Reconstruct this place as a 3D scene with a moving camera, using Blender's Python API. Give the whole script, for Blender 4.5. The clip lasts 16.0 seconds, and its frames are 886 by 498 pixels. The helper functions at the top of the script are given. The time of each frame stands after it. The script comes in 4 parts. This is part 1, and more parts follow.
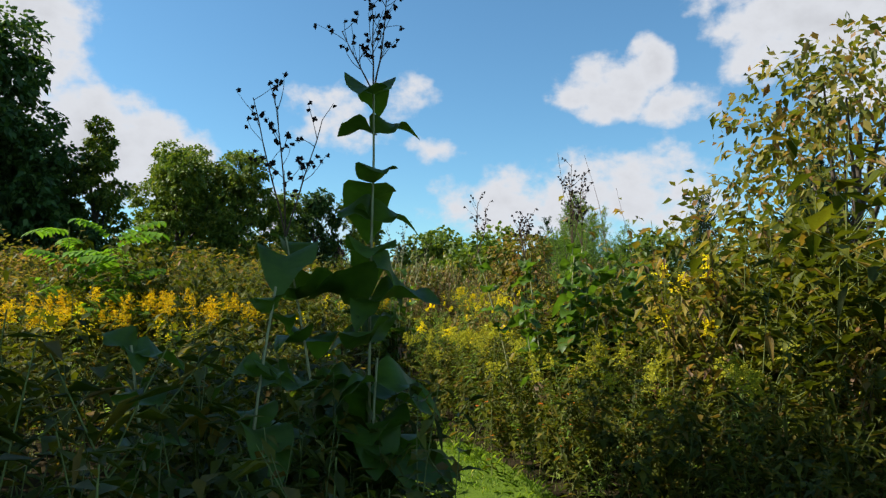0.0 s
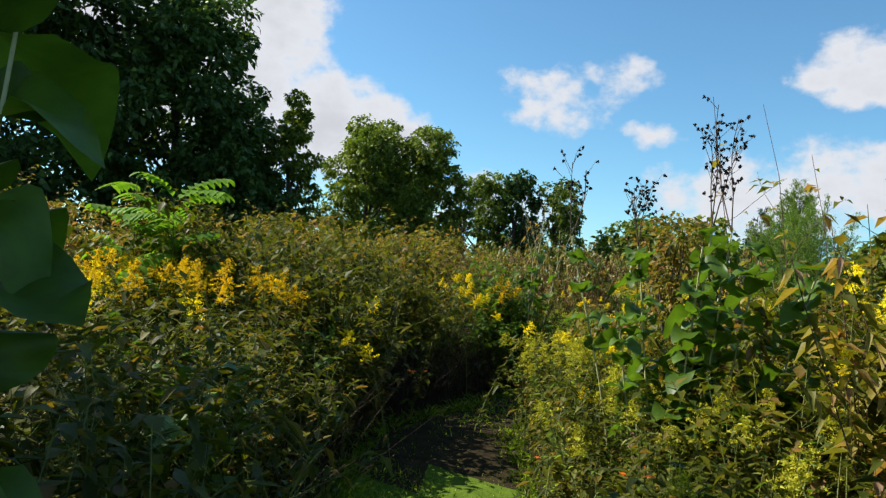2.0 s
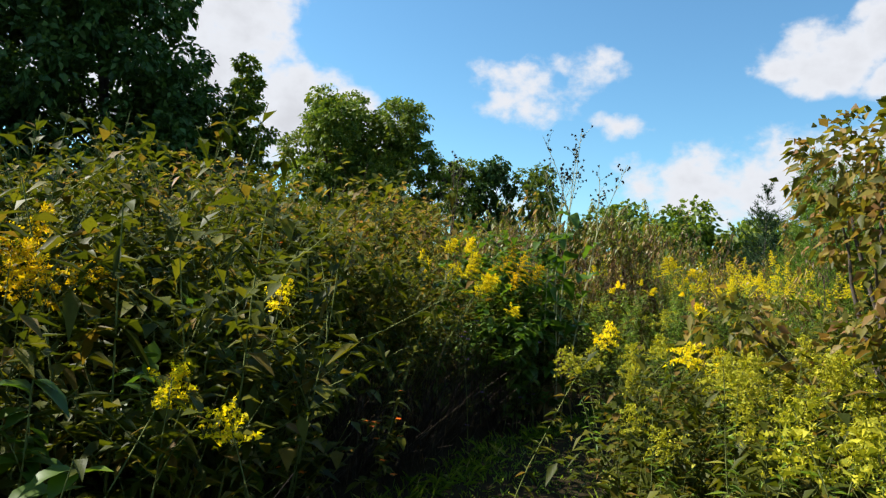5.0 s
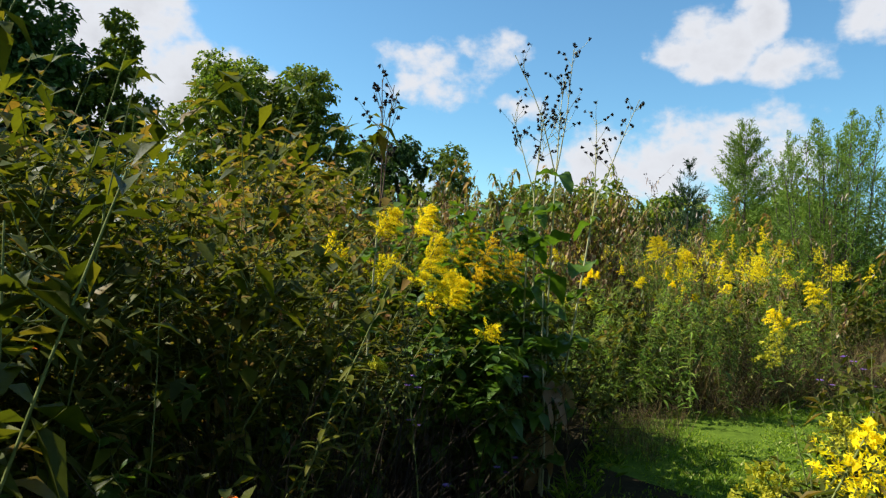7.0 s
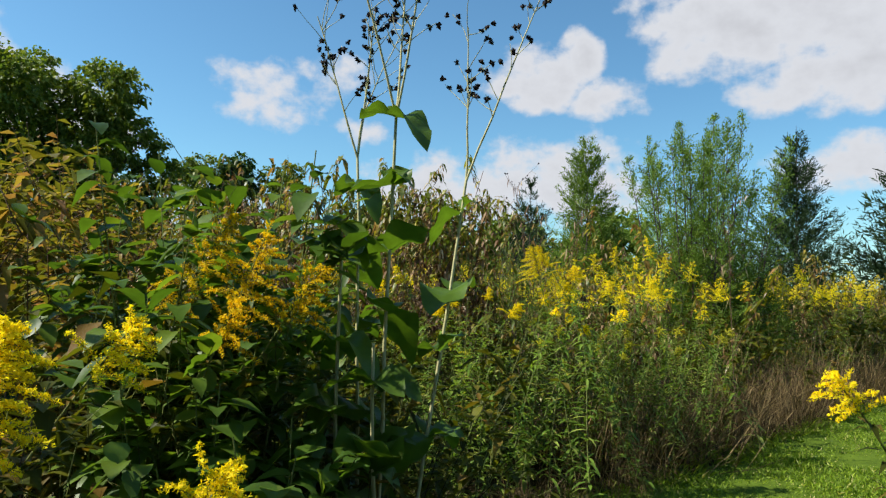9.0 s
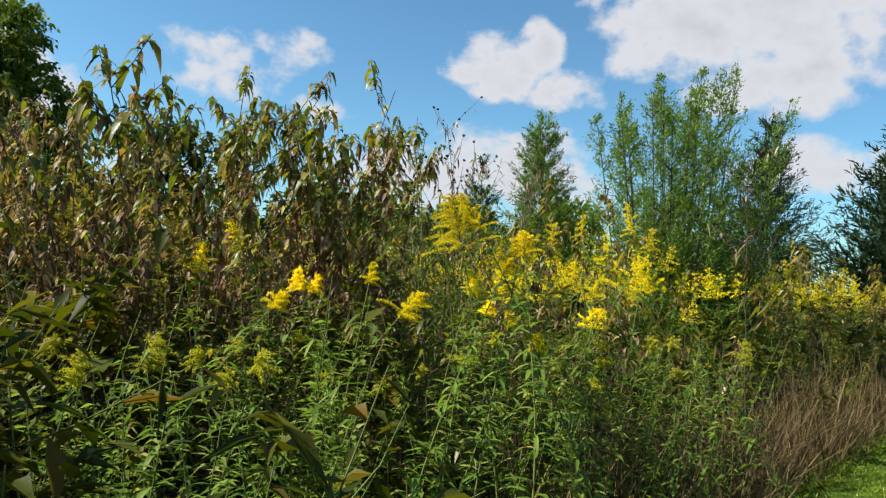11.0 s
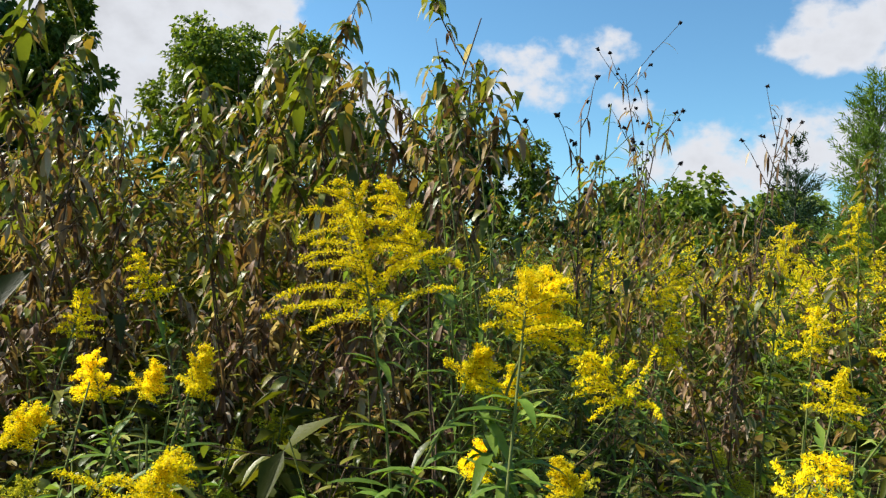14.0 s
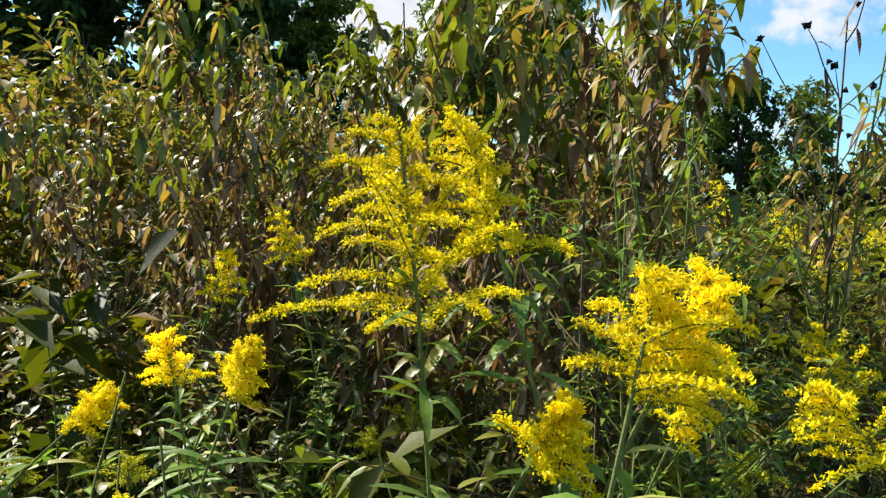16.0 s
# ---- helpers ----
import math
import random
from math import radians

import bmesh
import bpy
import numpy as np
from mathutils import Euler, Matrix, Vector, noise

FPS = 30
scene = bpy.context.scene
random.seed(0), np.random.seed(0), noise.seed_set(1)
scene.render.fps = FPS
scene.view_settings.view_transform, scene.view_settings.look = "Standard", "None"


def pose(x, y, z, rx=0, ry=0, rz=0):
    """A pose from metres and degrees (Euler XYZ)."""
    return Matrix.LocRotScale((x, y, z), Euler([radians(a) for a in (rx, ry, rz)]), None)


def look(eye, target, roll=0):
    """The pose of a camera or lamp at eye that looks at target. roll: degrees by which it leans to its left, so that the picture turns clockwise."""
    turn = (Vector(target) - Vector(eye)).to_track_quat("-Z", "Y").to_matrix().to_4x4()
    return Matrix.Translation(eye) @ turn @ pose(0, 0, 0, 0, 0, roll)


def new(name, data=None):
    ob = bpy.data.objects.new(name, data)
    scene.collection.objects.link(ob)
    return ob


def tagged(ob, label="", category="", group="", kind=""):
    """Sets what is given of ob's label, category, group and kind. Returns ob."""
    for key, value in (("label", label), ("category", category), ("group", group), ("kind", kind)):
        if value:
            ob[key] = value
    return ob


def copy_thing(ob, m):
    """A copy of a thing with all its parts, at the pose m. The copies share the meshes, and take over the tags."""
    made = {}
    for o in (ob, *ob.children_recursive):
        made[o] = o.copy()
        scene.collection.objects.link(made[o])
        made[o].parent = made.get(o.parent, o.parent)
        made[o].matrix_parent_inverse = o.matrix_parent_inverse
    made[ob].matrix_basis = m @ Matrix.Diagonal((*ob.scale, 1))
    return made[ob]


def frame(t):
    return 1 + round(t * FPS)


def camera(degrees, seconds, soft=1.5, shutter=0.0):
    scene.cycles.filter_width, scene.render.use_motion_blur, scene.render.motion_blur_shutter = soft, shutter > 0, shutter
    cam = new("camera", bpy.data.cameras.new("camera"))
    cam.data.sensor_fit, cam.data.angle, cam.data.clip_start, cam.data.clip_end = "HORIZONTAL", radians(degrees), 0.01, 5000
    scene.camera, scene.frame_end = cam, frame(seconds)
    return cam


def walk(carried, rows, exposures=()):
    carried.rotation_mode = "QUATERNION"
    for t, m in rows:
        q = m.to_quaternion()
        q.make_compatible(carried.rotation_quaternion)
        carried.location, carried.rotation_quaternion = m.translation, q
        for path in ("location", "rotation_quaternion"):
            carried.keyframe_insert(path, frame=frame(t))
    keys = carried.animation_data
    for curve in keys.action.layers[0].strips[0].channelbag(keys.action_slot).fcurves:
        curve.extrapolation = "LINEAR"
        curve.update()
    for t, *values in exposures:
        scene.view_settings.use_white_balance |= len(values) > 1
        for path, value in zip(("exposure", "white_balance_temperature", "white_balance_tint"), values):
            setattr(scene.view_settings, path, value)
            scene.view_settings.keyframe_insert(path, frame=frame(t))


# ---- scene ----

ROWS = [
    (0, 0, 0, 1.55, 94, -0, 0),
    (0.5, 0.324, 0.526, 1.598, 96.85, 0.89, 8.78),
    (1, 0.676, 1.046, 1.656, 95.53, -0.15, 16.73),
    (1.5, 0.858, 1.536, 1.663, 93.04, -2.75, 16.55),
    (2, 0.93, 2.077, 1.657, 92.04, -4.46, 16.74),
    (2.5, 0.913, 2.563, 1.646, 92.24, -3.44, 21.02),
    (3, 0.676, 3.154, 1.622, 92.58, -0.62, 19.2),
    (3.5, 0.506, 3.816, 1.536, 92.39, -1.58, 18.64),
    (4, 0.286, 4.469, 1.504, 91.88, -1.9, 18.92),
    (4.5, 0.022, 5.089, 1.465, 91.85, -3.1, 15.93),
    (5, -0.229, 5.708, 1.447, 91.611, -3.427, 14.436),
    (5.5, -0.452, 6.322, 1.459, 91.1, -3.322, 12.885),
    (6, -0.645, 6.927, 1.483, 90.576, -2.96, 11.189),
    (6.5, -0.805, 7.521, 1.503, 90.303, -2.511, 9.26),
    (7, -0.93, 8.1, 1.5, 90.54, -2.15, 7.01),
    (7.5, -1.036, 8.67, 1.48, 91.7, -1.63, 2.13),
    (8, -1.107, 9.277, 1.456, 92.01, -1.98, -4.9),
    (8.5, -1.044, 9.819, 1.457, 91.82, -1.12, -9.87),
    (9, -0.846, 10.356, 1.489, 92.83, -1.33, -5.97),
    (9.5, -0.701, 10.95, 1.485, 92.25, -2.57, -10.94),
    (10, -0.544, 11.52, 1.475, 91.988, -3.107, -12.209),
    (10.5, -0.369, 12.042, 1.461, 91.8, -3.476, -11.606),
    (11, -0.186, 12.514, 1.452, 91.716, -3.678, -9.974),
    (11.5, -0.003, 12.934, 1.462, 91.766, -3.709, -8.151),
    (12, 0.17, 13.3, 1.5, 91.98, -3.57, -6.98),
    (12.5, 0.335, 13.639, 1.556, 92.59, -3.12, -5.85),
    (13, 0.565, 13.9, 1.573, 93.25, -2.76, 0.07),
    (13.5, 0.769, 14.111, 1.633, 90.3, -2.42, 8.09),
    (14, 0.808, 14.31, 1.658, 90.4, -2.37, 15.3),
    (14.5, 0.817, 14.439, 1.67, 89.79, -2.54, 21.19),
    (15, 0.847, 14.585, 1.668, 88.22, -4.45, 27.8),
    (15.5, 0.869, 14.724, 1.675, 86.34, -4.71, 33.42),
    (16, 0.844, 14.795, 1.689, 85.65, -2.98, 35.6),
]
EXPOSURE = 1.0
SKY_LIGHT, SKY_TINT, CLOUD, SUN_LIGHT = 0.06, (0.9, 1.36, 1.47), 6.9, 4.3
cam = camera(65.0, 16.0, soft=1.3)
walk(cam, [(r[0], pose(*r[1:])) for r in ROWS], [(0.0, EXPOSURE - 0.14), (0.6, EXPOSURE - 0.3), (1.2, EXPOSURE - 0.3), (2.0, EXPOSURE - 0.05), (3.0, EXPOSURE), (4.5, EXPOSURE + 0.05), (7.0, EXPOSURE - 0.02), (8.2, EXPOSURE - 0.18), (9.5, EXPOSURE - 0.16), (13.5, EXPOSURE - 0.14), (15.0, EXPOSURE + 0.2), (16.0, EXPOSURE + 0.2)])

# ---------------------------------------------------------------- sky and sun
SUN_BEARING, SUN_HEIGHT = -88.0, 45.0      # degrees, clockwise from +y
world = bpy.data.worlds.new("sky")
scene.world = world
world.use_nodes = True


class Nodes:
    """Short hand for node trees: values and links in one call."""

    def __init__(self, tree):
        self.tree = tree
        tree.nodes.clear()

    def add(self, kind, inputs=(), **settings):
        n = self.tree.nodes.new(kind)
        for key, value in settings.items():
            if key == "operation":
                n.operation = value
            elif key == "blend_type":
                n.data_type = "RGBA"
                n.blend_type = value
            elif key == "sky_type":
                n.sky_type = value
            elif key == "interpolation_type":
                n.interpolation_type = value
        for slot, value in dict(inputs).items():
            if isinstance(value, bpy.types.NodeSocket):
                self.tree.links.new(value, n.inputs[slot])
            else:
                n.inputs[slot].default_value = value
        return n

    def math(self, op, a, b=0.0, c=0.0):
        return self.add("ShaderNodeMath", {0: a, 1: b, 2: c}, operation=op).outputs[0]

    def mix(self, kind, f, a, b):
        return self.add("ShaderNodeMix", {0: f, 6: a, 7: b}, blend_type=kind).outputs[2]

    def noise(self, vector, scale, detail=3.0, rough=0.55):
        n = self.add("ShaderNodeTexNoise", {"Vector": vector, "Scale": scale, "Detail": detail, "Roughness": rough})
        return n.outputs[0]

    def smooth(self, v, lo, hi):
        return self.add("ShaderNodeMapRange", {0: v, 1: lo, 2: hi, 3: 0.0, 4: 1.0}, interpolation_type="SMOOTHSTEP").outputs[0]

    def ramp(self, f, stops):
        n = self.add("ShaderNodeValToRGB", {0: f})
        e = n.color_ramp.elements
        while len(e) < len(stops):
            e.new(0.5)
        for el, (p, c) in zip(e, stops):
            el.position, el.color = p, (*c, 1)
        return n.outputs[0]


# clouds: bearing, height, half width, half height (degrees), weight
CLOUDS = [
    (-42, 17, 11, 9, 1.2), (-35, 13, 9, 7, 1.2), (-26, 11, 7, 4.5, 1.3), (-33, 19, 6, 6, 1.2), (-22.5, 10, 5, 3.2, 1.2),
    (-9.5, 14.6, 3.6, 2.3, 0.5), (-7, 13.4, 3, 1.6, 0.45), (-1.2, 12.0, 2.4, 1.1, 0.5), (-3.5, 16.5, 2.5, 1.6, 0.4),
    (13.5, 16.5, 3.6, 2.6, 1.2), (16.3, 18.0, 2.2, 2.6, 1.2), (19, 15.0, 4, 1.5, 0.8),
    (28, 19.5, 6, 4, 1.2), (35, 20.5, 8, 5, 1.2), (36, 15.2, 7, 2.6, 1.1), (24, 23, 4, 2, 0.7),
    (8, 7.5, 9, 3.2, 0.85), (16, 8.5, 7, 3.6, 0.8), (38, 9, 6, 2.2, 0.7), (-14, 6, 6, 2, 0.5),
]
k = Nodes(world.node_tree)
place = k.add("ShaderNodeTexCoord").outputs["Generated"]
axes = k.add("ShaderNodeSeparateXYZ", {0: place})
bearing = k.math("MULTIPLY", k.math("ARCTAN2", axes.outputs[0], axes.outputs[1]), 57.2958)
height = k.math("MULTIPLY", k.math("ARCSINE", axes.outputs[2]), 57.2958)
flat = k.add("ShaderNodeCombineXYZ", {0: bearing, 1: k.math("MULTIPLY", height, 1.25), 2: 0.0}).outputs[0]
billow = k.noise(flat, 0.31, 7.0, 0.55)
fine = k.noise(flat, 1.1, 4.0, 0.6)
warp = k.math("MULTIPLY_ADD", k.noise(flat, 0.16, 2.0), 6.0, -3.0)
wb = k.math("ADD", bearing, warp)
cover = k.math("ADD", -1.0, 0.0)
for b, h, rb, rh, weight in CLOUDS:
    u = k.math("DIVIDE", k.math("SUBTRACT", wb, b), rb)
    v = k.math("DIVIDE", k.math("SUBTRACT", height, h), rh)
    d = k.math("MULTIPLY_ADD", u, u, k.math("MULTIPLY", v, v))
    cover = k.math("MAXIMUM", cover, k.math("MULTIPLY", k.math("SUBTRACT", 1.0, d), weight))
# the rest of the sky: scattered cloud behind and to the sides of the walk
rest = k.math("MULTIPLY_ADD", k.noise(place, 2.6, 5.0), 3.2, -1.9)
aside = k.smooth(k.math("ABSOLUTE", bearing), 48.0, 62.0)
cover = k.math("MAXIMUM", cover, k.math("MULTIPLY_ADD", aside, k.math("ADD", rest, 2.0), -2.0))
puff = k.math("ADD", cover, k.math("MULTIPLY_ADD", billow, 3.0, -1.5))
puff = k.math("ADD", puff, k.math("MULTIPLY_ADD", fine, 0.42, -0.21))
density = k.smooth(puff, -0.25, 0.7)
density = k.math("MULTIPLY", density, k.smooth(height, -1.0, 1.0))
core = k.smooth(puff, 0.45, 2.0)
sky = k.add("ShaderNodeTexSky", sky_type="NISHITA")
sky.sun_disc = False
sky.sun_elevation = radians(SUN_HEIGHT)
sky.sun_rotation = radians(SUN_BEARING % 360)
sky.air_density, sky.dust_density, sky.ozone_density = 1.0, 0.4, 2.0
blue = k.mix("MULTIPLY", 1.0, sky.outputs[0], (SKY_TINT[0], SKY_TINT[1], SKY_TINT[2], 1))
white = k.mix("MIX", core, (CLOUD * 0.97, CLOUD, CLOUD * 1.07, 1), (CLOUD * 0.8, CLOUD * 0.82, CLOUD * 0.88, 1))
both = k.mix("MIX", density, blue, white)
back = k.add("ShaderNodeBackground", {0: both, 1: SKY_LIGHT})
k.add("ShaderNodeOutputWorld", {0: back.outputs[0]})

sun = new("sun", bpy.data.lights.new("sun", "SUN"))
sun.data.energy, sun.data.angle, sun.data.color = SUN_LIGHT, radians(0.55), (1.0, 0.95, 0.86)
b, h = radians(SUN_BEARING), radians(SUN_HEIGHT)
sun.matrix_world = look(40 * Vector((math.sin(b) * math.cos(h), math.cos(b) * math.cos(h), math.sin(h))), (0, 0, 0))

# ---------------------------------------------------------------- materials
def leaf_material(name, stops, glow=0.35, rough=0.5, gloss=0.3, blotch=0.25, grain=60.0, tone=0.74):
    """Foliage: each leaf its own colour from the stops, blotches, fine grain, light passing through."""
    m = bpy.data.materials.new(name)
    m.use_nodes = True
    k = Nodes(m.node_tree)
    isle = k.add("ShaderNodeNewGeometry").outputs["Random Per Island"]
    own = k.add("ShaderNodeObjectInfo").outputs["Random"]
    at = k.add("ShaderNodeTexCoord").outputs["Object"]
    col = k.ramp(isle, [(p, tuple(tone * v for v in c)) for p, c in stops])
    shade = k.math("MULTIPLY_ADD", own, 0.3, 0.85)
    spots = k.math("MULTIPLY_ADD", k.noise(at, grain), 2 * blotch, 1 - blotch)
    patch = k.math("MULTIPLY_ADD", k.noise(at, 2.2, 2.0), 0.5, 0.75)
    v = k.math("MULTIPLY", k.math("MULTIPLY", shade, spots), patch)
    col = k.mix("MULTIPLY", 1.0, col, k.add("ShaderNodeCombineXYZ", {0: v, 1: v, 2: v}).outputs[0])
    bump = k.add("ShaderNodeBump", {"Strength": 0.35, "Distance": 0.004, "Height": k.noise(at, grain * 1.7)}).outputs[0]
    skin = k.add("ShaderNodeBsdfPrincipled", {"Base Color": col, "Roughness": rough, "Specular IOR Level": gloss, "Normal": bump})
    thin = k.add("ShaderNodeBsdfTranslucent", {0: k.mix("MULTIPLY", 1.0, col, (1.35, 1.35, 0.6, 1))})
    out = k.add("ShaderNodeMixShader", {0: glow, 1: skin.outputs[0], 2: thin.outputs[0]})
    k.add("ShaderNodeOutputMaterial", {0: out.outputs[0]})
    return m


def solid_material(name, low, high, scale=8.0, rough=0.85, bump=0.4, fine=60.0, gloss=0.25):
    """Bark, stems, soil: two tones of one stuff, with fine relief."""
    m = bpy.data.materials.new(name)
    m.use_nodes = True
    k = Nodes(m.node_tree)
    at = k.add("ShaderNodeTexCoord").outputs["Object"]
    n = k.math("ADD", k.math("MULTIPLY", k.noise(at, scale, 4.0), 0.6), k.math("MULTIPLY", k.noise(at, fine, 3.0), 0.4))
    col = k.ramp(n, [(0.3, low), (0.7, high)])
    b = k.add("ShaderNodeBump", {"Strength": bump, "Distance": 0.01, "Height": k.noise(at, fine, 4.0)}).outputs[0]
    s = k.add("ShaderNodeBsdfPrincipled", {"Base Color": col, "Roughness": rough, "Normal": b, "Specular IOR Level": gloss})
    k.add("ShaderNodeOutputMaterial", {0: s.outputs[0]})
    return m


GOLD = leaf_material("goldenrod_flower", [(0.0, (0.76, 0.55, 0.006)), (0.35, (0.87, 0.7, 0.01)), (1.0, (0.9, 0.8, 0.03))], 0.42, 0.65, 0.15, 0.1, 90, tone=1.0)
GOLD_DEEP = leaf_material("deep_goldenrod_flower", [(0.0, (0.6, 0.34, 0.005)), (0.4, (0.78, 0.52, 0.008)), (1.0, (0.84, 0.64, 0.015))], 0.4, 0.65, 0.15, 0.15, 90, tone=0.9)
GOLD_PALE = leaf_material("budding_flower", [(0.0, (0.34, 0.36, 0.03)), (1.0, (0.7, 0.62, 0.04))], 0.3, 0.6, 0.2, 0.1, 90, tone=1.0)
FORB = leaf_material("narrow_green_leaf", [(0.0, (0.058, 0.075, 0.007)), (0.5, (0.118, 0.14, 0.012)), (0.82, (0.21, 0.2, 0.018)), (1.0, (0.34, 0.2, 0.04))], 0.38, 0.55, 0.18, tone=0.63)
STALK_LEAF = leaf_material("goldenrod_leaf", [(0.0, (0.06, 0.105, 0.014)), (0.5, (0.1, 0.165, 0.022)), (0.9, (0.17, 0.23, 0.04)), (1.0, (0.3, 0.27, 0.08))], 0.42, 0.45, 0.32, tone=1.55)
SHRUB = leaf_material("shrub_leaf", [(0.0, (0.066, 0.076, 0.01)), (0.45, (0.15, 0.145, 0.02)), (0.7, (0.27, 0.21, 0.035)), (1.0, (0.28, 0.14, 0.06))], 0.42, 0.5, 0.25, tone=1.1)
HERB = leaf_material("broad_green_leaf", [(0.0, (0.068, 0.09, 0.008)), (0.55, (0.145, 0.165, 0.012)), (0.85, (0.24, 0.24, 0.018)), (1.0, (0.34, 0.2, 0.04))], 0.4, 0.52, 0.2, tone=0.63)
DRY = leaf_material("withered_leaf", [(0.0, (0.09, 0.042, 0.025)), (0.5, (0.21, 0.125, 0.065)), (0.85, (0.38, 0.27, 0.16)), (1.0, (0.6, 0.5, 0.38))], 0.36, 0.6, 0.3, tone=1.15)
OLIVE = leaf_material("ageing_leaf", [(0.0, (0.08, 0.11, 0.014)), (0.5, (0.16, 0.19, 0.022)), (0.8, (0.27, 0.26, 0.03)), (1.0, (0.36, 0.22, 0.05))], 0.4, 0.42, 0.5, tone=0.98)
STRAW = leaf_material("dead_grass", [(0.0, (0.075, 0.048, 0.022)), (0.6, (0.19, 0.132, 0.058)), (1.0, (0.4, 0.29, 0.13))], 0.15, 0.7, 0.2, tone=0.72)
# stalk colour held near black to imitate shade below the herbs
SHADE_STALK = leaf_material("rotten_stalk", [(0.0, (0.02, 0.015, 0.012)), (0.7, (0.05, 0.036, 0.026)), (1.0, (0.12, 0.09, 0.06))], 0.05, 0.9, 0.1, tone=1.0)
TURF = leaf_material("mown_grass", [(0.0, (0.06, 0.11, 0.01)), (0.6, (0.15, 0.23, 0.02)), (0.93, (0.26, 0.33, 0.035)), (1.0, (0.45, 0.4, 0.18))], 0.4, 0.5, 0.25, tone=1.25)
CUP = leaf_material("cup_plant_leaf", [(0.0, (0.06, 0.125, 0.014)), (0.6, (0.1, 0.185, 0.018)), (1.0, (0.17, 0.25, 0.022))], 0.42, 0.45, 0.35, 0.5, 15, tone=0.82)
BRUSH = leaf_material("browning_shrub_leaf", [(0.0, (0.06, 0.075, 0.012)), (0.45, (0.14, 0.15, 0.02)), (0.75, (0.25, 0.2, 0.04)), (1.0, (0.26, 0.13, 0.05))], 0.42, 0.5, 0.3, tone=1.3)
BRIGHT = leaf_material("sapling_leaf", [(0.0, (0.12, 0.26, 0.02)), (1.0, (0.2, 0.36, 0.03))], 0.45, 0.55, 0.15, tone=0.92)
TREE_DARK = leaf_material("dark_tree_leaf", [(0.0, (0.02, 0.045, 0.01)), (0.7, (0.04, 0.08, 0.015)), (1.0, (0.07, 0.11, 0.02))], 0.3, 0.5, 0.3, 0.2, 6, tone=1.5)
TREE_MID = leaf_material("tree_leaf", [(0.0, (0.062, 0.105, 0.014)), (0.7, (0.13, 0.185, 0.02)), (1.0, (0.22, 0.25, 0.03))], 0.36, 0.5, 0.3, 0.2, 6, tone=1)
CEDAR = leaf_material("cedar_needles", [(0.0, (0.07, 0.125, 0.02)), (0.7, (0.12, 0.19, 0.03)), (1.0, (0.2, 0.27, 0.06))], 0.3, 0.7, 0.1, 0.2, 20, tone=1.35)
PINE = leaf_material("conifer_needles", [(0.0, (0.02, 0.05, 0.018)), (1.0, (0.05, 0.095, 0.03))], 0.2, 0.6, 0.25, 0.2, 20)
ORANGE = leaf_material("orange_flower", [(0.0, (0.7, 0.12, 0.01)), (1.0, (0.85, 0.25, 0.02))], 0.3, 0.5, 0.3, tone=1.0)
PURPLE = leaf_material("purple_flower", [(0.0, (0.2, 0.09, 0.4)), (1.0, (0.35, 0.2, 0.55))], 0.3, 0.5, 0.3, tone=1.0)
STEM = solid_material("green_stem", (0.1, 0.13, 0.03), (0.22, 0.24, 0.07), 20)
PALE_STEM = solid_material("pale_stem", (0.3, 0.29, 0.13), (0.48, 0.45, 0.24), 14, 0.6)
BROWN_STEM = solid_material("brown_stem", (0.07, 0.045, 0.03), (0.16, 0.1, 0.06), 20)
SEED = solid_material("seed_head", (0.012, 0.01, 0.01), (0.04, 0.03, 0.028), 30, 0.95)
BARK = solid_material("bark", (0.05, 0.04, 0.03), (0.14, 0.115, 0.09), 5, 0.95, 0.8, 30)
TRAIL_TURF = solid_material("turf_soil", (0.04, 0.07, 0.009), (0.12, 0.18, 0.018), 5.0, 1.0, 0.6, 45, 0.05)
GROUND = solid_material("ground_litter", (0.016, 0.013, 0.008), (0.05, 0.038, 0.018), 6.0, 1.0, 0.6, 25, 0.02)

# ---------------------------------------------------------------- mesh tools
rng = np.random.default_rng(7)


class Geo:
    """Triangles gathered piece by piece, one material each."""

    def __init__(self):
        self.v, self.f, self.m, self.n = [], [], [], 0

    def add(self, v, f, mat=0):
        self.v.append(np.asarray(v, float).reshape(-1, 3))
        self.f.append(np.asarray(f, int).reshape(-1, 3) + self.n)
        self.m.append(np.full(len(self.f[-1]), mat, int))
        self.n += len(self.v[-1])
        return self

    def arrays(self):
        if not self.v:
            return np.zeros((0, 3)), np.zeros((0, 3), int), np.zeros(0, int)
        return np.concatenate(self.v), np.concatenate(self.f), np.concatenate(self.m)


def unit(a):
    return a / np.maximum(np.linalg.norm(a, axis=-1, keepdims=True), 1e-9)


def mesh_of(name, geo, materials, smooth=True):
    v, f, mi = geo.arrays()
    me = bpy.data.meshes.new(name)
    me.vertices.add(len(v))
    me.vertices.foreach_set("co", v.astype(np.float32).ravel())
    me.loops.add(3 * len(f))
    me.loops.foreach_set("vertex_index", f.astype(np.int32).ravel())
    me.polygons.add(len(f))
    me.polygons.foreach_set("loop_start", np.arange(0, 3 * len(f), 3, dtype=np.int32))
    me.polygons.foreach_set("material_index", mi.astype(np.int32))
    me.polygons.foreach_set("use_smooth", np.full(len(f), smooth, bool))
    for mat in materials:
        me.materials.append(mat)
    me.update(calc_edges=True)
    return me


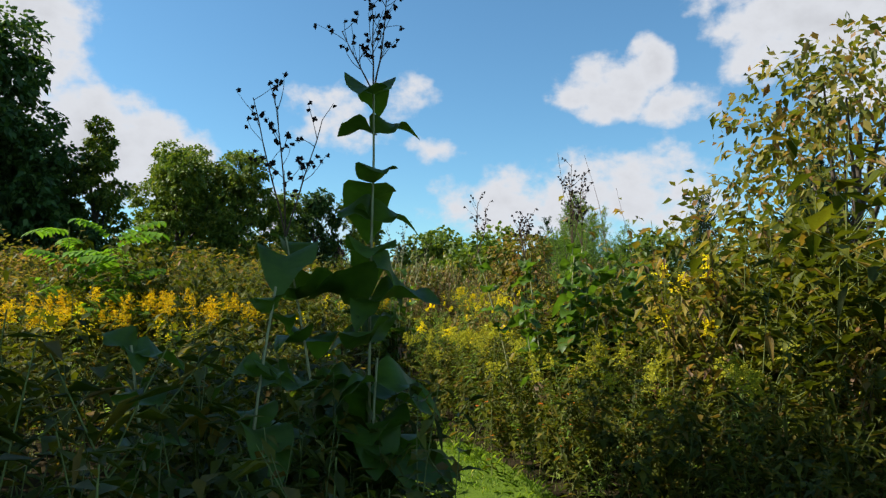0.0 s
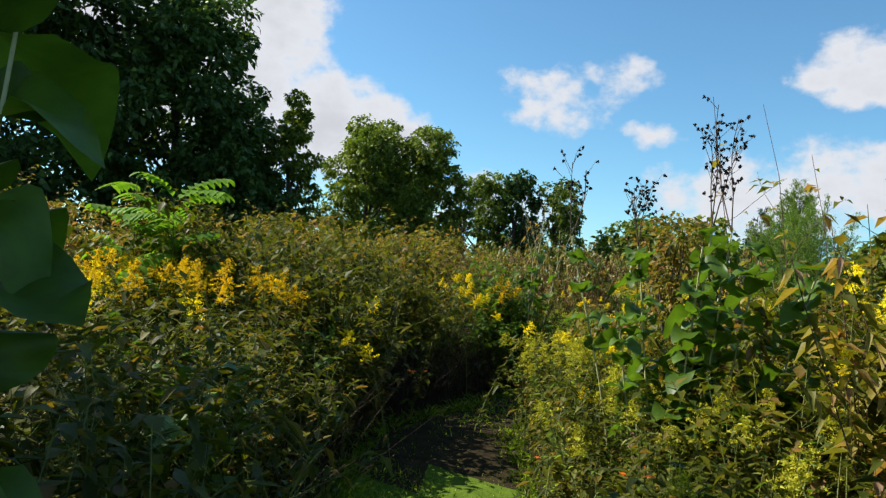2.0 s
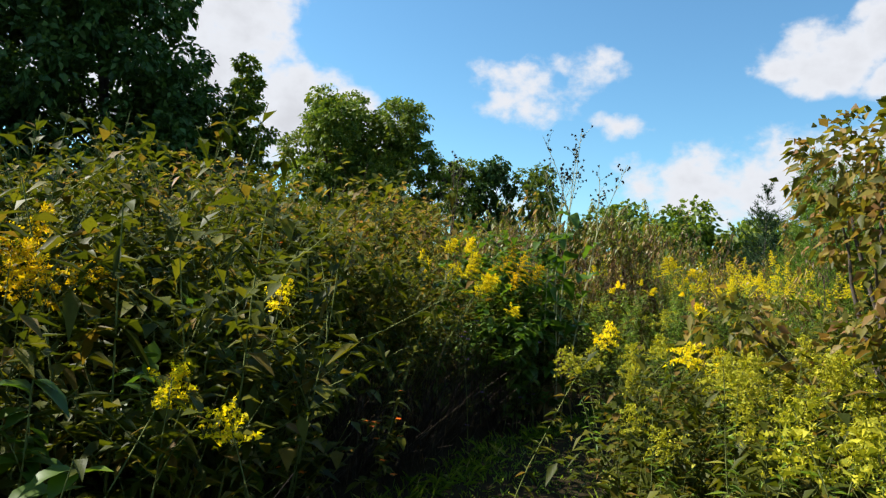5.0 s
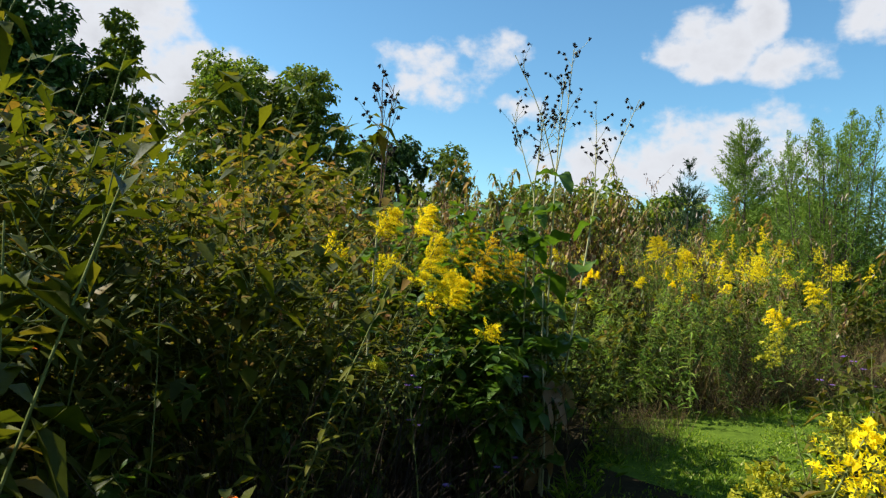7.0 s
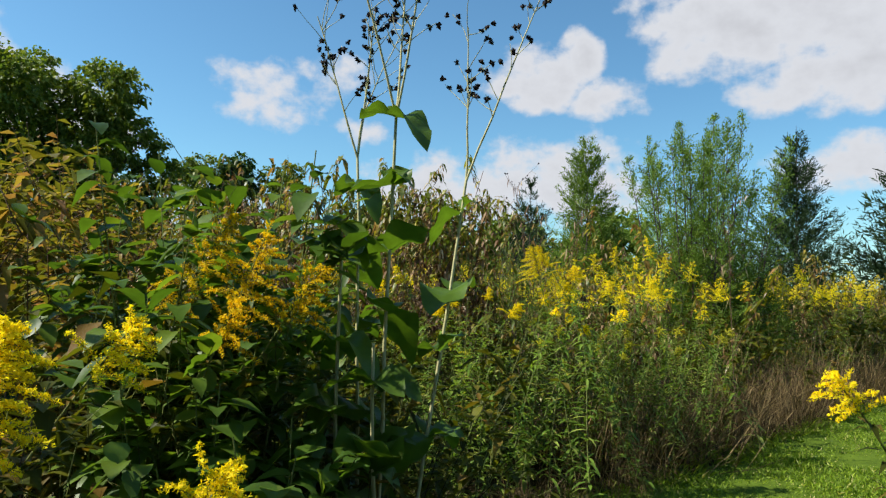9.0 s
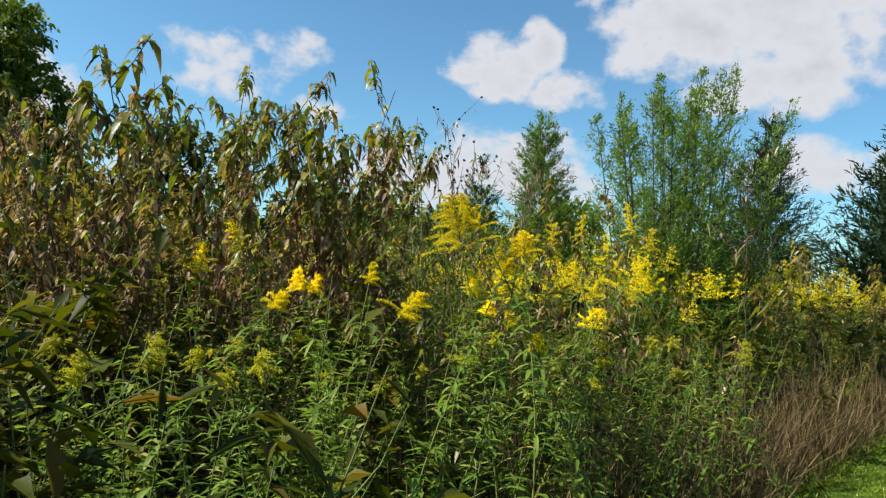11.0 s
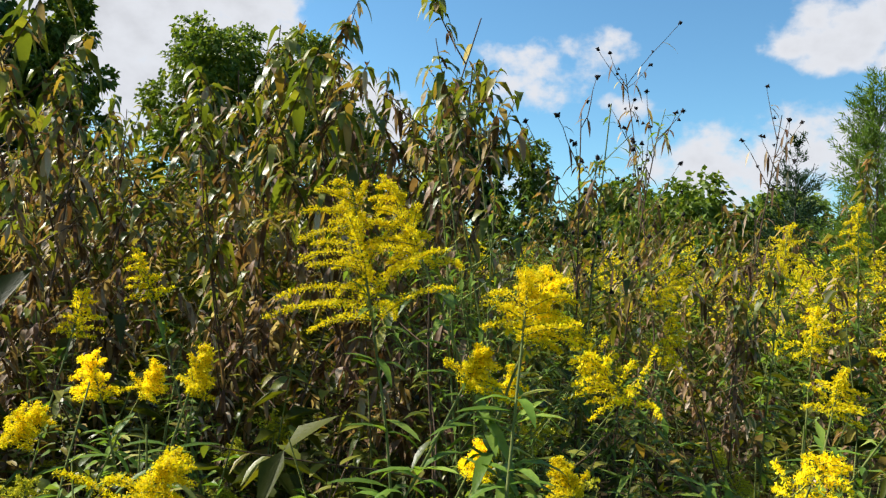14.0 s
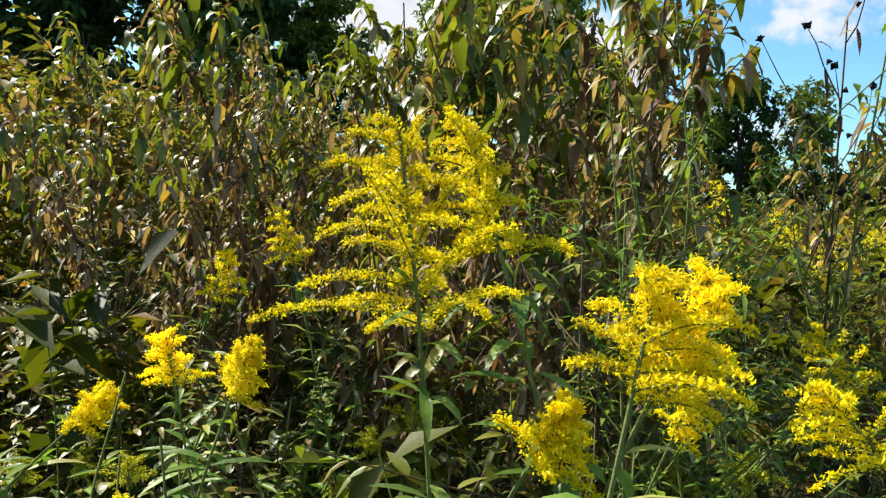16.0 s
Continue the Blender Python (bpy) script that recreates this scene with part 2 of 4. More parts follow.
def leaves(geo, base, along, up, length, width, droop=0.25, fold=0.25, rows=(0.5,), lobe=0.9, mat=0, wave=0.0):
    """Many leaves at once: each folded on its midrib, bending down along its length."""
    base, along = np.atleast_2d(base), unit(np.atleast_2d(along))
    n = len(base)
    kite = not rows
    rows = rows or (0.4,)
    side = unit(np.cross(along, np.broadcast_to(up, (n, 3))) + 1e-6)
    top = np.cross(side, along)
    length, width, droop = (np.broadcast_to(np.asarray(a, float), (n,))[:, None] for a in (length, width, droop))
    pts = [base]
    for t in rows:
        c = base + along * length * t * (1 - 0.25 * droop * t) + np.array((0, 0, -1.0)) * droop * length * t * t
        w = width * 0.5 * math.sin(math.pi * t ** lobe) ** 0.75
        lift = top * w * fold
        curl = top * w * wave * math.sin(9 * t)
        pts += [c - side * w + lift + curl, c, c + side * w + lift - curl]
    t = 1.0
    pts.append(base + along * length * (1 - 0.25 * droop) + np.array((0, 0, -1.0)) * droop * length)
    if kite:
        v = np.stack([pts[0], pts[1], pts[4], pts[3]], 1)
        return geo.add(v, (np.arange(n) * 4)[:, None, None] + np.array([(0, 2, 1), (0, 3, 2)])[None], mat)
    v = np.stack(pts, 1)
    k = v.shape[1]
    tri = [(0, 2, 1), (0, 3, 2)]
    for r in range(len(rows) - 1):
        a = 1 + 3 * r
        tri += [(a, a + 1, a + 4), (a, a + 4, a + 3), (a + 1, a + 2, a + 5), (a + 1, a + 5, a + 4)]
    a = k - 4
    tri += [(a, a + 1, k - 1), (a + 1, a + 2, k - 1)]
    f = (np.arange(n) * k)[:, None, None] + np.array(tri)[None]
    return geo.add(v, f, mat)


def tube(geo, points, r0, r1, sides=5, mat=0):
    p = np.asarray(points, float)
    n = len(p)
    d = unit(np.gradient(p, axis=0))
    ref = np.where(np.abs(d[:, 2:3]) > 0.9, np.array([[1.0, 0, 0]]), np.array([[0, 0, 1.0]]))
    a = unit(np.cross(d, ref))
    b = np.cross(d, a)
    r = np.linspace(r0, r1, n)[:, None, None]
    ang = np.arange(sides) * 2 * math.pi / sides
    ring = p[:, None] + r * (a[:, None] * np.cos(ang)[None, :, None] + b[:, None] * np.sin(ang)[None, :, None])
    i, j = np.meshgrid(np.arange(n - 1), np.arange(sides), indexing="ij")
    q = lambda i, j: i * sides + j % sides
    f = np.concatenate([np.stack([q(i, j), q(i, j + 1), q(i + 1, j + 1)], -1).reshape(-1, 3), np.stack([q(i, j), q(i + 1, j + 1), q(i + 1, j)], -1).reshape(-1, 3)])
    return geo.add(ring, f, mat)


def specks(geo, centre, size, mat=0, r=rng):
    """Small four-sided grains (florets, seeds), turned at random."""
    c = np.atleast_2d(centre)
    n = len(c)
    q = np.array([(1, 1, 1), (1, -1, -1), (-1, 1, -1), (-1, -1, 1)], float) * 0.6
    m = r.normal(size=(n, 3, 3))
    m, _ = np.linalg.qr(m)
    v = c[:, None] + np.einsum("nij,kj->nki", m, q) * np.broadcast_to(np.asarray(size, float), (n,))[:, None, None]
    f = (np.arange(n) * 4)[:, None, None] + np.array([(0, 1, 2), (0, 3, 1), (0, 2, 3), (1, 3, 2)])[None]
    return geo.add(v, f, mat)


def florets(geo, centre, size, mat=0, r=rng):
    """Tiny petals, one triangle each, turned at random."""
    c = np.atleast_2d(centre)
    n = len(c)
    v = c[:, None] + r.normal(0, 0.75, (n, 3, 3)) * np.broadcast_to(np.asarray(size, float), (n,))[:, None, None]
    return geo.add(v, np.arange(3 * n).reshape(-1, 3), mat)


def curve(p0, d0, length, n, bend, r, wobble=0.06):
    """A line of n points from p0 that sets out along d0 and bends by the vector bend."""
    p, d = [np.asarray(p0, float)], np.asarray(unit(np.asarray(d0, float)))
    for i in range(n - 1):
        d = unit(d + np.asarray(bend, float) / n + r.normal(0, wobble, 3))
        p.append(p[-1] + d * length / (n - 1))
    return np.array(p)


def on_line(p, t):
    """Points at shares t along the line p."""
    s = np.asarray(t) * (len(p) - 1)
    i = np.clip(s.astype(int), 0, len(p) - 2)
    return p[i] + (p[i + 1] - p[i]) * (s - i)[:, None]


def ring_dirs(az, rise):
    return np.stack([np.cos(az) * np.cos(rise), np.sin(az) * np.cos(rise), np.sin(rise)], -1)


# ---------------------------------------------------------------- kinds of plants; each gives {part: (Geo, materials)}
UP = np.array((0.0, 0.0, 1.0))


def goldenrod(r, tall, fine, bloom=1.0, lean=0.12, gold=None, toward=None, wide=1.0, green=None):
    """Tall goldenrod: one leafy stem under a plume of arching one-sided fingers. fine: 0 far, 1 middle, 2 near, 3 at hand."""
    stem, leaf, plume = Geo(), Geo(), Geo()
    a0 = r.uniform(0, 6.28) if toward is None else toward
    out = np.array((math.cos(a0), math.sin(a0), 0))
    line = curve((0, 0, 0), UP + out * lean, tall, 10 if fine else 5, out * lean * 1.5, r, 0.03)
    tube(stem, line, 0.0045, 0.002, 5 if fine > 1 else 3)
    n = int(tall * (26, 44, 56, 60)[fine])
    t = np.sort(r.uniform(0.06, 0.9, n))
    az = np.arange(n) * 2.4 + r.normal(0, 0.4, n)
    size = ((0.115 if fine < 2 else 0.14) - 0.065 * t) * r.uniform(0.7, 1.25, n) * (1.25 if fine == 0 else 1)
    leaves(leaf, on_line(line, t), ring_dirs(az, r.normal(0.3, 0.3, n)), UP, size, size * (0.24, 0.19, 0.19, 0.19)[fine], r.uniform(0.1, 0.6, n), 0.35, ((), (), (0.45,), (0.22, 0.5, 0.8))[fine])
    nr = 0 if bloom < 0.05 else int((13, 19, 25, 36)[fine] * (0.4 + 0.6 * bloom))
    span = 0.23 * bloom * tall / 1.5
    for i in range(nr):
        s = (i + 0.5) / nr
        at = on_line(line, np.array([1 - span / tall * (1 - s)]))[0]
        az = i * 2.4 + r.normal(0, 0.3)
        d = ring_dirs(np.array(az), np.array(0.35 + 0.5 * s)) + 0.55 * out
        ln = wide * (0.125 * (1 - s) ** 0.7 + 0.03) * r.uniform(0.65, 1.2) * (0.5 + 0.5 * bloom)
        twig = curve(at, d, ln, 6, out * 0.5 - UP * r.uniform(0.75, 1.25), r, 0.04)
        if fine > 1:
            tube(plume, twig, 0.0013, 0.0006, 3, 1)
        m = int((17, 44, 140, 430)[fine] * (0.35 + ln / 0.14))
        t = r.uniform(0.08, 1.0, m)
        thick = (0.0085, 0.0068, 0.0056, 0.0052)[fine] * (1.1 - 0.55 * t)[:, None]
        c = on_line(twig, t) + r.normal(0, 0.8, (m, 3)) * thick + UP * thick * 0.7
        florets(plume, c, r.uniform(0.7, 1.3, m) * (0.0105, 0.0066, 0.0037, 0.0022)[fine], 0, r)
    return {"stem": (stem, [STEM]), "foliage": (leaf, [green or STALK_LEAF]), "plume": (plume, [gold or GOLD, STEM])}


def tall_leafy(r, tall, fine, green=0.45, stems=1, lf=0.17, spread=0.12, fresh_mat=None):
    """Tall late-summer plant: opposite lance-shaped leaves hanging from the stem, green on top and withered below."""
    stem, fresh, old = Geo(), Geo(), Geo()
    for s in range(stems):
        a0 = r.uniform(0, 6.28)
        out = np.array((math.cos(a0), math.sin(a0), 0)) * spread
        h = tall * r.uniform(0.82, 1.05)
        line = curve(out * 0.4, UP + out, h, 9, out * 1.5, r, 0.05)
        tube(stem, line, 0.006, 0.002, 5 if fine else 3)
        lines = [(line, 0.16)]
        for b in range(13 if fine else 6):
            u = r.uniform(0.35, 0.95)
            p = on_line(line, np.array([u]))[0]
            tw = curve(p, ring_dirs(np.array(r.uniform(0, 6.28)), np.array(r.uniform(0.5, 1.1))), h * r.uniform(0.09, 0.19), 5 if fine else 3, UP * 0.5, r, 0.06)
            tube(stem, tw, 0.003, 0.0015, 3)
            lines.append((tw, 0.1))
        for ln, first in lines:
            n = int((46 if first > 0.12 else 18) * (1 if fine else 0.55))
            t = r.uniform(first, 1.0, n) ** 0.8
            p = on_line(ln, t)
            az = np.arange(n) * 1.57 + np.floor(np.arange(n) / 2) * 0.7 + r.normal(0, 0.4, n)
            dry = r.uniform(0, 1, n) > np.clip((p[:, 2] / tall - 0.55) * 2.2 + green - 0.1, 0.05, 0.93)
            size = lf * r.uniform(0.6, 1.15, n) * (1.15 - 0.35 * p[:, 2] / tall)
            size = np.where(dry, 0.82, 1.0) * size
            rise = np.where(dry, r.normal(-0.5, 0.55, n), r.normal(0.3, 0.3, n))
            for pick, g, w, dr in ((~dry, fresh, 0.37, 0.95), (dry, old, 0.28, 0.5)):
                if pick.any():
                    leaves(g, p[pick], ring_dirs(az[pick], rise[pick]), UP, size[pick], size[pick] * w * r.uniform(0.7, 1.2, pick.sum()), r.uniform(0.6, 1.4, pick.sum()) * dr, 0.4, (0.2, 0.5, 0.8) if fine else (), 0.8, 0, 0.3)
    return {"stem": (stem, [BROWN_STEM]), "green_leaves": (fresh, [fresh_mat or OLIVE]), "withered_leaves": (old, [DRY])}


def leafy_herb(r, tall, fine, leaf_len=0.075, ratio=0.5, count=150, mat=None, branches=7, stem_mat=None):
    """Bushy herb: branching stems with broad pointed leaves."""
    stem, leaf = Geo(), Geo()
    line = curve((0, 0, 0), UP + r.normal(0, 0.08, 3), tall, 6, r.normal(0, 0.15, 3), r, 0.05)
    tube(stem, line, 0.005, 0.002, 4 if fine else 3)
    lines = [line]
    for b in range(branches):
        u = r.uniform(0.15, 0.85)
        p = on_line(line, np.array([u]))[0]
        tw = curve(p, ring_dirs(np.array(b * 2.4 + r.normal(0, 0.4)), np.array(r.uniform(0.3, 0.9))), tall * r.uniform(0.2, 0.42) * (1.15 - 0.5 * u), 5 if fine else 3, UP * 0.4, r, 0.1)
        tube(stem, tw, 0.003, 0.0012, 3)
        lines.append(tw)
    per = np.array([2.5] + [1.0] * branches)
    per = (per / per.sum() * count).astype(int)
    for ln, n in zip(lines, per):
        t = r.uniform(0.12, 1.0, n)
        az = np.arange(n) * 2.4 + r.normal(0, 0.5, n)
        size = leaf_len * r.uniform(0.55, 1.25, n)
        leaves(leaf, on_line(ln, t), ring_dirs(az, r.normal(0.2, 0.4, n)), UP, size, size * ratio * r.uniform(0.8, 1.2, n), r.uniform(0.1, 0.6, n), 0.3, ((), (0.4,), (0.12, 0.32, 0.6))[fine], 0.75)
    return {"branching_stem": (stem, [stem_mat or STEM]), "foliage": (leaf, [mat or HERB])}


def straw_clump(r, tall, n=46, mat=None):
    """Clump of dead stalks and grass, leaning and broken."""
    g = Geo()
    az = r.uniform(0, 6.28, n)
    base = np.stack([r.normal(0, 0.11, n), r.normal(0, 0.09, n), np.zeros(n)], -1)
    ln = tall * r.uniform(0.35, 1.1, n)
    leaves(g, base, ring_dirs(az, r.normal(1.3, 0.3, n)), ring_dirs(az, np.zeros(n)), ln, r.uniform(0.003, 0.008, n), r.uniform(0.0, 0.45, n), 0.4, (0.5,))
    for i in range(4):
        p = curve((r.normal(0, 0.1), r.normal(0, 0.1), 0), ring_dirs(np.array(r.uniform(0, 6.28)), np.array(1.0)), tall * r.uniform(0.7, 1.2), 4, (0, 0, -0.3), r, 0.15)
        tube(g, p, 0.003, 0.0012, 3)
    return {"straw_tuft": (g, [mat or STRAW])}


# ---------------------------------------------------------------- putting plants into the world
FINE_PARTS = ("branching_stem", "straw_tuft", "foliage", "plume", "green_leaves", "withered_leaves", "hanging_leaves", "seed_cluster", "flowers", "crown")


def thing_of(name, parts, label, category, group="", kind=""):
    """One plant as an Empty at its foot with a mesh for every part."""
    root = new(name)
    root.empty_display_size = 0.05
    for pn, (g, mats) in parts.items():
        if g.n:
            ob = new(pn, mesh_of(pn, g, mats))
            ob.parent = root
            if pn in FINE_PARTS:
                tagged(ob, kind="stuff")
    return tagged(root, label, category, group, kind)


def joined(name, kinds, spots, label, category, materials):
    """A stand of plants that nobody could count, as one mesh. spots: x, y, z, turn, size, lean_x, lean_y per plant."""
    g = Geo()
    which = rng.integers(0, len(kinds), len(spots))
    for i, parts in enumerate(kinds):
        sel = spots[which == i]
        if not len(sel):
            continue
        c, s = np.cos(sel[:, 3]), np.sin(sel[:, 3])
        for geo, mats in parts.values():
            v, f, mi = geo.arrays()
            if not len(v):
                continue
            p = v[None] * sel[:, 4, None, None]
            x = p[..., 0] * c[:, None] - p[..., 1] * s[:, None] + sel[:, 5, None] * p[..., 2]
            y = p[..., 0] * s[:, None] + p[..., 1] * c[:, None] + sel[:, 6, None] * p[..., 2]
            p = np.stack([x, y, p[..., 2]], -1) + sel[:, None, :3]
            ff = (np.arange(len(sel)) * len(v))[:, None, None] + f[None]
            slot = np.array([materials.index(m) for m in mats])[mi]
            g.v.append(p.reshape(-1, 3))
            g.f.append(ff.reshape(-1, 3) + g.n)
            g.m.append(np.tile(slot, len(sel)))
            g.n += p.shape[0] * p.shape[1]
    return tagged(new(name, mesh_of(name, g, materials)), label, category, "", "stuff")


def planted(name, kinds, spots, label, category, group):
    """Plants as things of their own: each kind built once, then copied to its spots."""
    if not len(spots):
        return
    protos = [thing_of(name, k, label, category, group) for k in kinds[: len(spots)]]
    for i, s in enumerate(spots):
        m = pose(s[0], s[1], 0, math.degrees(s[5]), math.degrees(s[6]), math.degrees(s[3]))
        ob = protos[i] if i < len(protos) else copy_thing(protos[i % len(protos)], m)
        ob.matrix_basis = m
        ob.scale = (s[4], s[4], s[4])


LEFT = [(-1.5, -6), (-1.3, -1), (-0.35, 0.6), (0.1, 1.7), (0.1, 3.0), (-0.3, 4.4), (-1.05, 6.2), (-1.45, 7.8), (-1.6, 9.3), (-1.3, 10.3), (-1.2, 11.3),
        (-0.65, 12.4), (-0.3, 13.5), (-0.1, 14.85), (0.35, 15.1), (0.9, 15.25), (1.5, 15.55), (3.0, 16.8), (4.2, 17.8), (7.3, 20.0), (20, 27.5)]
RIGHT = [(1.4, -6), (1.5, -1), (1.75, 1.5), (1.6, 3.2), (1.0, 4.6), (0.5, 6.2), (0.05, 8.0), (-0.4, 9.3), (-0.25, 10.0), (0.1, 10.7), (0.5, 11.7),
         (1.0, 12.4), (1.8, 13.2), (2.7, 14.1), (5, 15.8), (10, 19.0), (21, 24.8)]


def to_line(p, line):
    """Distance of points p from a polyline."""
    best = np.full(len(p), 1e9)
    for a, b in zip(np.array(line[:-1], float), np.array(line[1:], float)):
        t = np.clip(((p - a) @ (b - a)) / ((b - a) @ (b - a)), 0, 1)
        best = np.minimum(best, np.linalg.norm(p - a - t[:, None] * (b - a), axis=1))
    return best


def inside(p, ring):
    hit = np.zeros(len(p), bool)
    for (ax, ay), (bx, by) in zip(ring, ring[1:] + ring[:1]):
        with np.errstate(divide="ignore", invalid="ignore"):
            hit ^= ((ay > p[:, 1]) != (by > p[:, 1])) & (p[:, 0] < (bx - ax) * (p[:, 1] - ay) / (by - ay) + ax)
    return hit


TRAIL = LEFT + RIGHT[::-1]
TREAD = [(0, -6), (0, 0), (0.65, 1.0), (0.92, 2.1), (0.7, 3.1), (0.0, 5.1), (-0.45, 6.3), (-0.8, 7.5), (-0.93, 8.1), (-1.1, 9.2), (-0.85, 10.4), (-0.2, 12.5), (0.55, 13.9), (0.84, 14.8)]   # worn line along the trail


BEND_EDGE = [(-0.35, 13.3), (0.0, 13.4), (0.4, 14.1), (1.45, 15.45), (1.2, 15.5), (0.3, 15.1), (-0.15, 14.8)]   # uncut strip beside the bend


def scatter(x0, x1, y0, y1, gap, keep=None, edge=0.0, size=(0.85, 1.15), lean=0.1, within=None):
    """Plants on a jittered grid over a patch of ground, off the trail, or inside the outline within."""
    gx, gy = np.meshgrid(np.arange(x0, x1, gap), np.arange(y0, y1, gap))
    p = np.stack([gx.ravel(), gy.ravel()], -1) + rng.uniform(-0.5, 0.5, (gx.size, 2)) * gap
    ok = ~inside(p, TRAIL)
    off = np.minimum(to_line(p, LEFT), to_line(p, RIGHT))
    ok = inside(p, within) if within else ok & (off > edge) & (to_line(p, TREAD) > np.where((p[:, 1] > 7.8) & (p[:, 1] < 12), 0.58, 0.68))
    if keep is not None:
        ok &= keep(p[:, 0], p[:, 1], off)
    p = p[ok]
    n = len(p)
    return np.column_stack([p, np.zeros(n), rng.uniform(0, 6.28, n), rng.uniform(*size, n), rng.normal(0, lean, n), rng.normal(0, lean, n)])


def clumped(spots, cell=1.0, pull=0.45, vary=0.2, most=9.0):
    """Draws a scatter together into clumps of uneven height, with gaps between them."""
    q = np.floor(spots[:, :2] / cell)
    h = lambda a, b: np.modf(np.abs(np.sin(q[:, 0] * a + q[:, 1] * b) * 43758.5453))[0]
    c = (q + 0.25 + 0.5 * np.stack([h(12.9898, 78.233), h(39.346, 11.135)], -1)) * cell
    out = spots.copy()
    out[:, :2] += pull * (c - out[:, :2])
    far = np.linalg.norm(out[:, :2] - c, axis=1) / cell
    out[:, 4] *= (1 - vary + 2 * vary * h(73.156, 52.235)) * (1.12 - 0.4 * far)
    out[:, 4] = np.minimum(out[:, 4], most)
    return out[~inside(out[:, :2], TRAIL) & (to_line(out[:, :2], TREAD) > 0.75)]


# ground: one sheet to the horizon, a little uneven near the trail
g = Geo()
xs = np.concatenate([[-1500, -400, -120], np.linspace(-40, 40, 81), [120, 400, 1500]])
ys = np.concatenate([[-1500, -400, -120], np.linspace(-20, 60, 81), [120, 400, 1500]])
gx, gy = np.meshgrid(xs, ys, indexing="ij")
gz = 0.02 * np.sin(gx * 1.7) * np.sin(gy * 1.3) - 0.015
ii, jj = np.meshgrid(np.arange(len(xs) - 1), np.arange(len(ys) - 1), indexing="ij")
q = ii * len(ys) + jj
quad = np.stack([q, q + len(ys), q + len(ys) + 1, q, q + len(ys) + 1, q + 1], -1).reshape(-1, 3)
g.add(np.stack([gx, gy, gz], -1), quad)
tagged(new("ground", mesh_of("ground", g, [GROUND])), "meadow ground with dark soil and plant litter", "ground", "", "structure")


def tree(name, x, y, tall, wide, low, mat, leaf, count, label, lumps=26, seed=1, ratio=0.6, limbs=9, narrow=0.0):
    """Broad-leaved tree: tapered trunk, limbs, and a crown of leaf clumps with gaps."""
    r = np.random.default_rng(seed)
    wood, crown = Geo(), Geo()
    line = curve((0, 0, 0), UP, tall * 0.75, 8, r.normal(0, 0.1, 3), r, 0.05)
    tube(wood, line, tall * 0.022, tall * 0.006, 8)
    mid = (tall + low) / 2
    c = []
    for i in range(lumps):
        h = low + (tall - low) * (0.06 + 0.88 * (i + r.uniform(0, 1)) / lumps)
        u = (h - low) / (tall - low)
        span = wide * (math.sin(math.pi * (0.12 + 0.85 * u) ** (0.75 + narrow)) ** 0.7) * (1 - narrow * u)
        a = i * 2.4 + r.normal(0, 0.4)
        c.append((math.cos(a) * span * r.uniform(0.45, 0.95), math.sin(a) * span * r.uniform(0.45, 0.95), h))
    c = np.array(c)
    for p in c[:: max(1, lumps // limbs)]:
        start = on_line(line, np.array([np.clip(p[2] / tall * 0.75, 0.1, 0.95)]))[0]
        tube(wood, curve(start, p - start, np.linalg.norm(p - start), 6, UP * 0.2, r, 0.08), tall * 0.008, tall * 0.002, 5)
    rad = r.uniform(0.55, 1.0, lumps) * wide * 0.42
    which = r.choice(lumps, count, p=rad ** 2 / (rad ** 2).sum())
    d = unit(r.normal(size=(count, 3)))
    # leaves sit in twig clusters on each clump's outside
    twigs = unit(r.normal(size=(lumps, 60, 3)))
    t = twigs[which, r.integers(0, 60, count)]
    reach = r.uniform(0.35, 1.12, count) ** 0.5
    p = c[which] + (t + d * 0.17) * (rad[which] * reach)[:, None] * np.array((1.0, 1.0, 0.72))
    out = unit(t + r.normal(0, 0.8, (count, 3)) + np.array((0, 0, -0.25)))
    size = leaf * r.uniform(0.6, 1.3, count)
    leaves(crown, p, out, unit(r.normal(size=(count, 3)) + UP * 1.2), size, size * ratio, 0.25, 0.25, (), 0.8)
    root = thing_of(name, {"trunk": (wood, [BARK]), "crown": (crown, [mat])}, label, "tree")
    root.location = (x, y, -0.03)
    return root


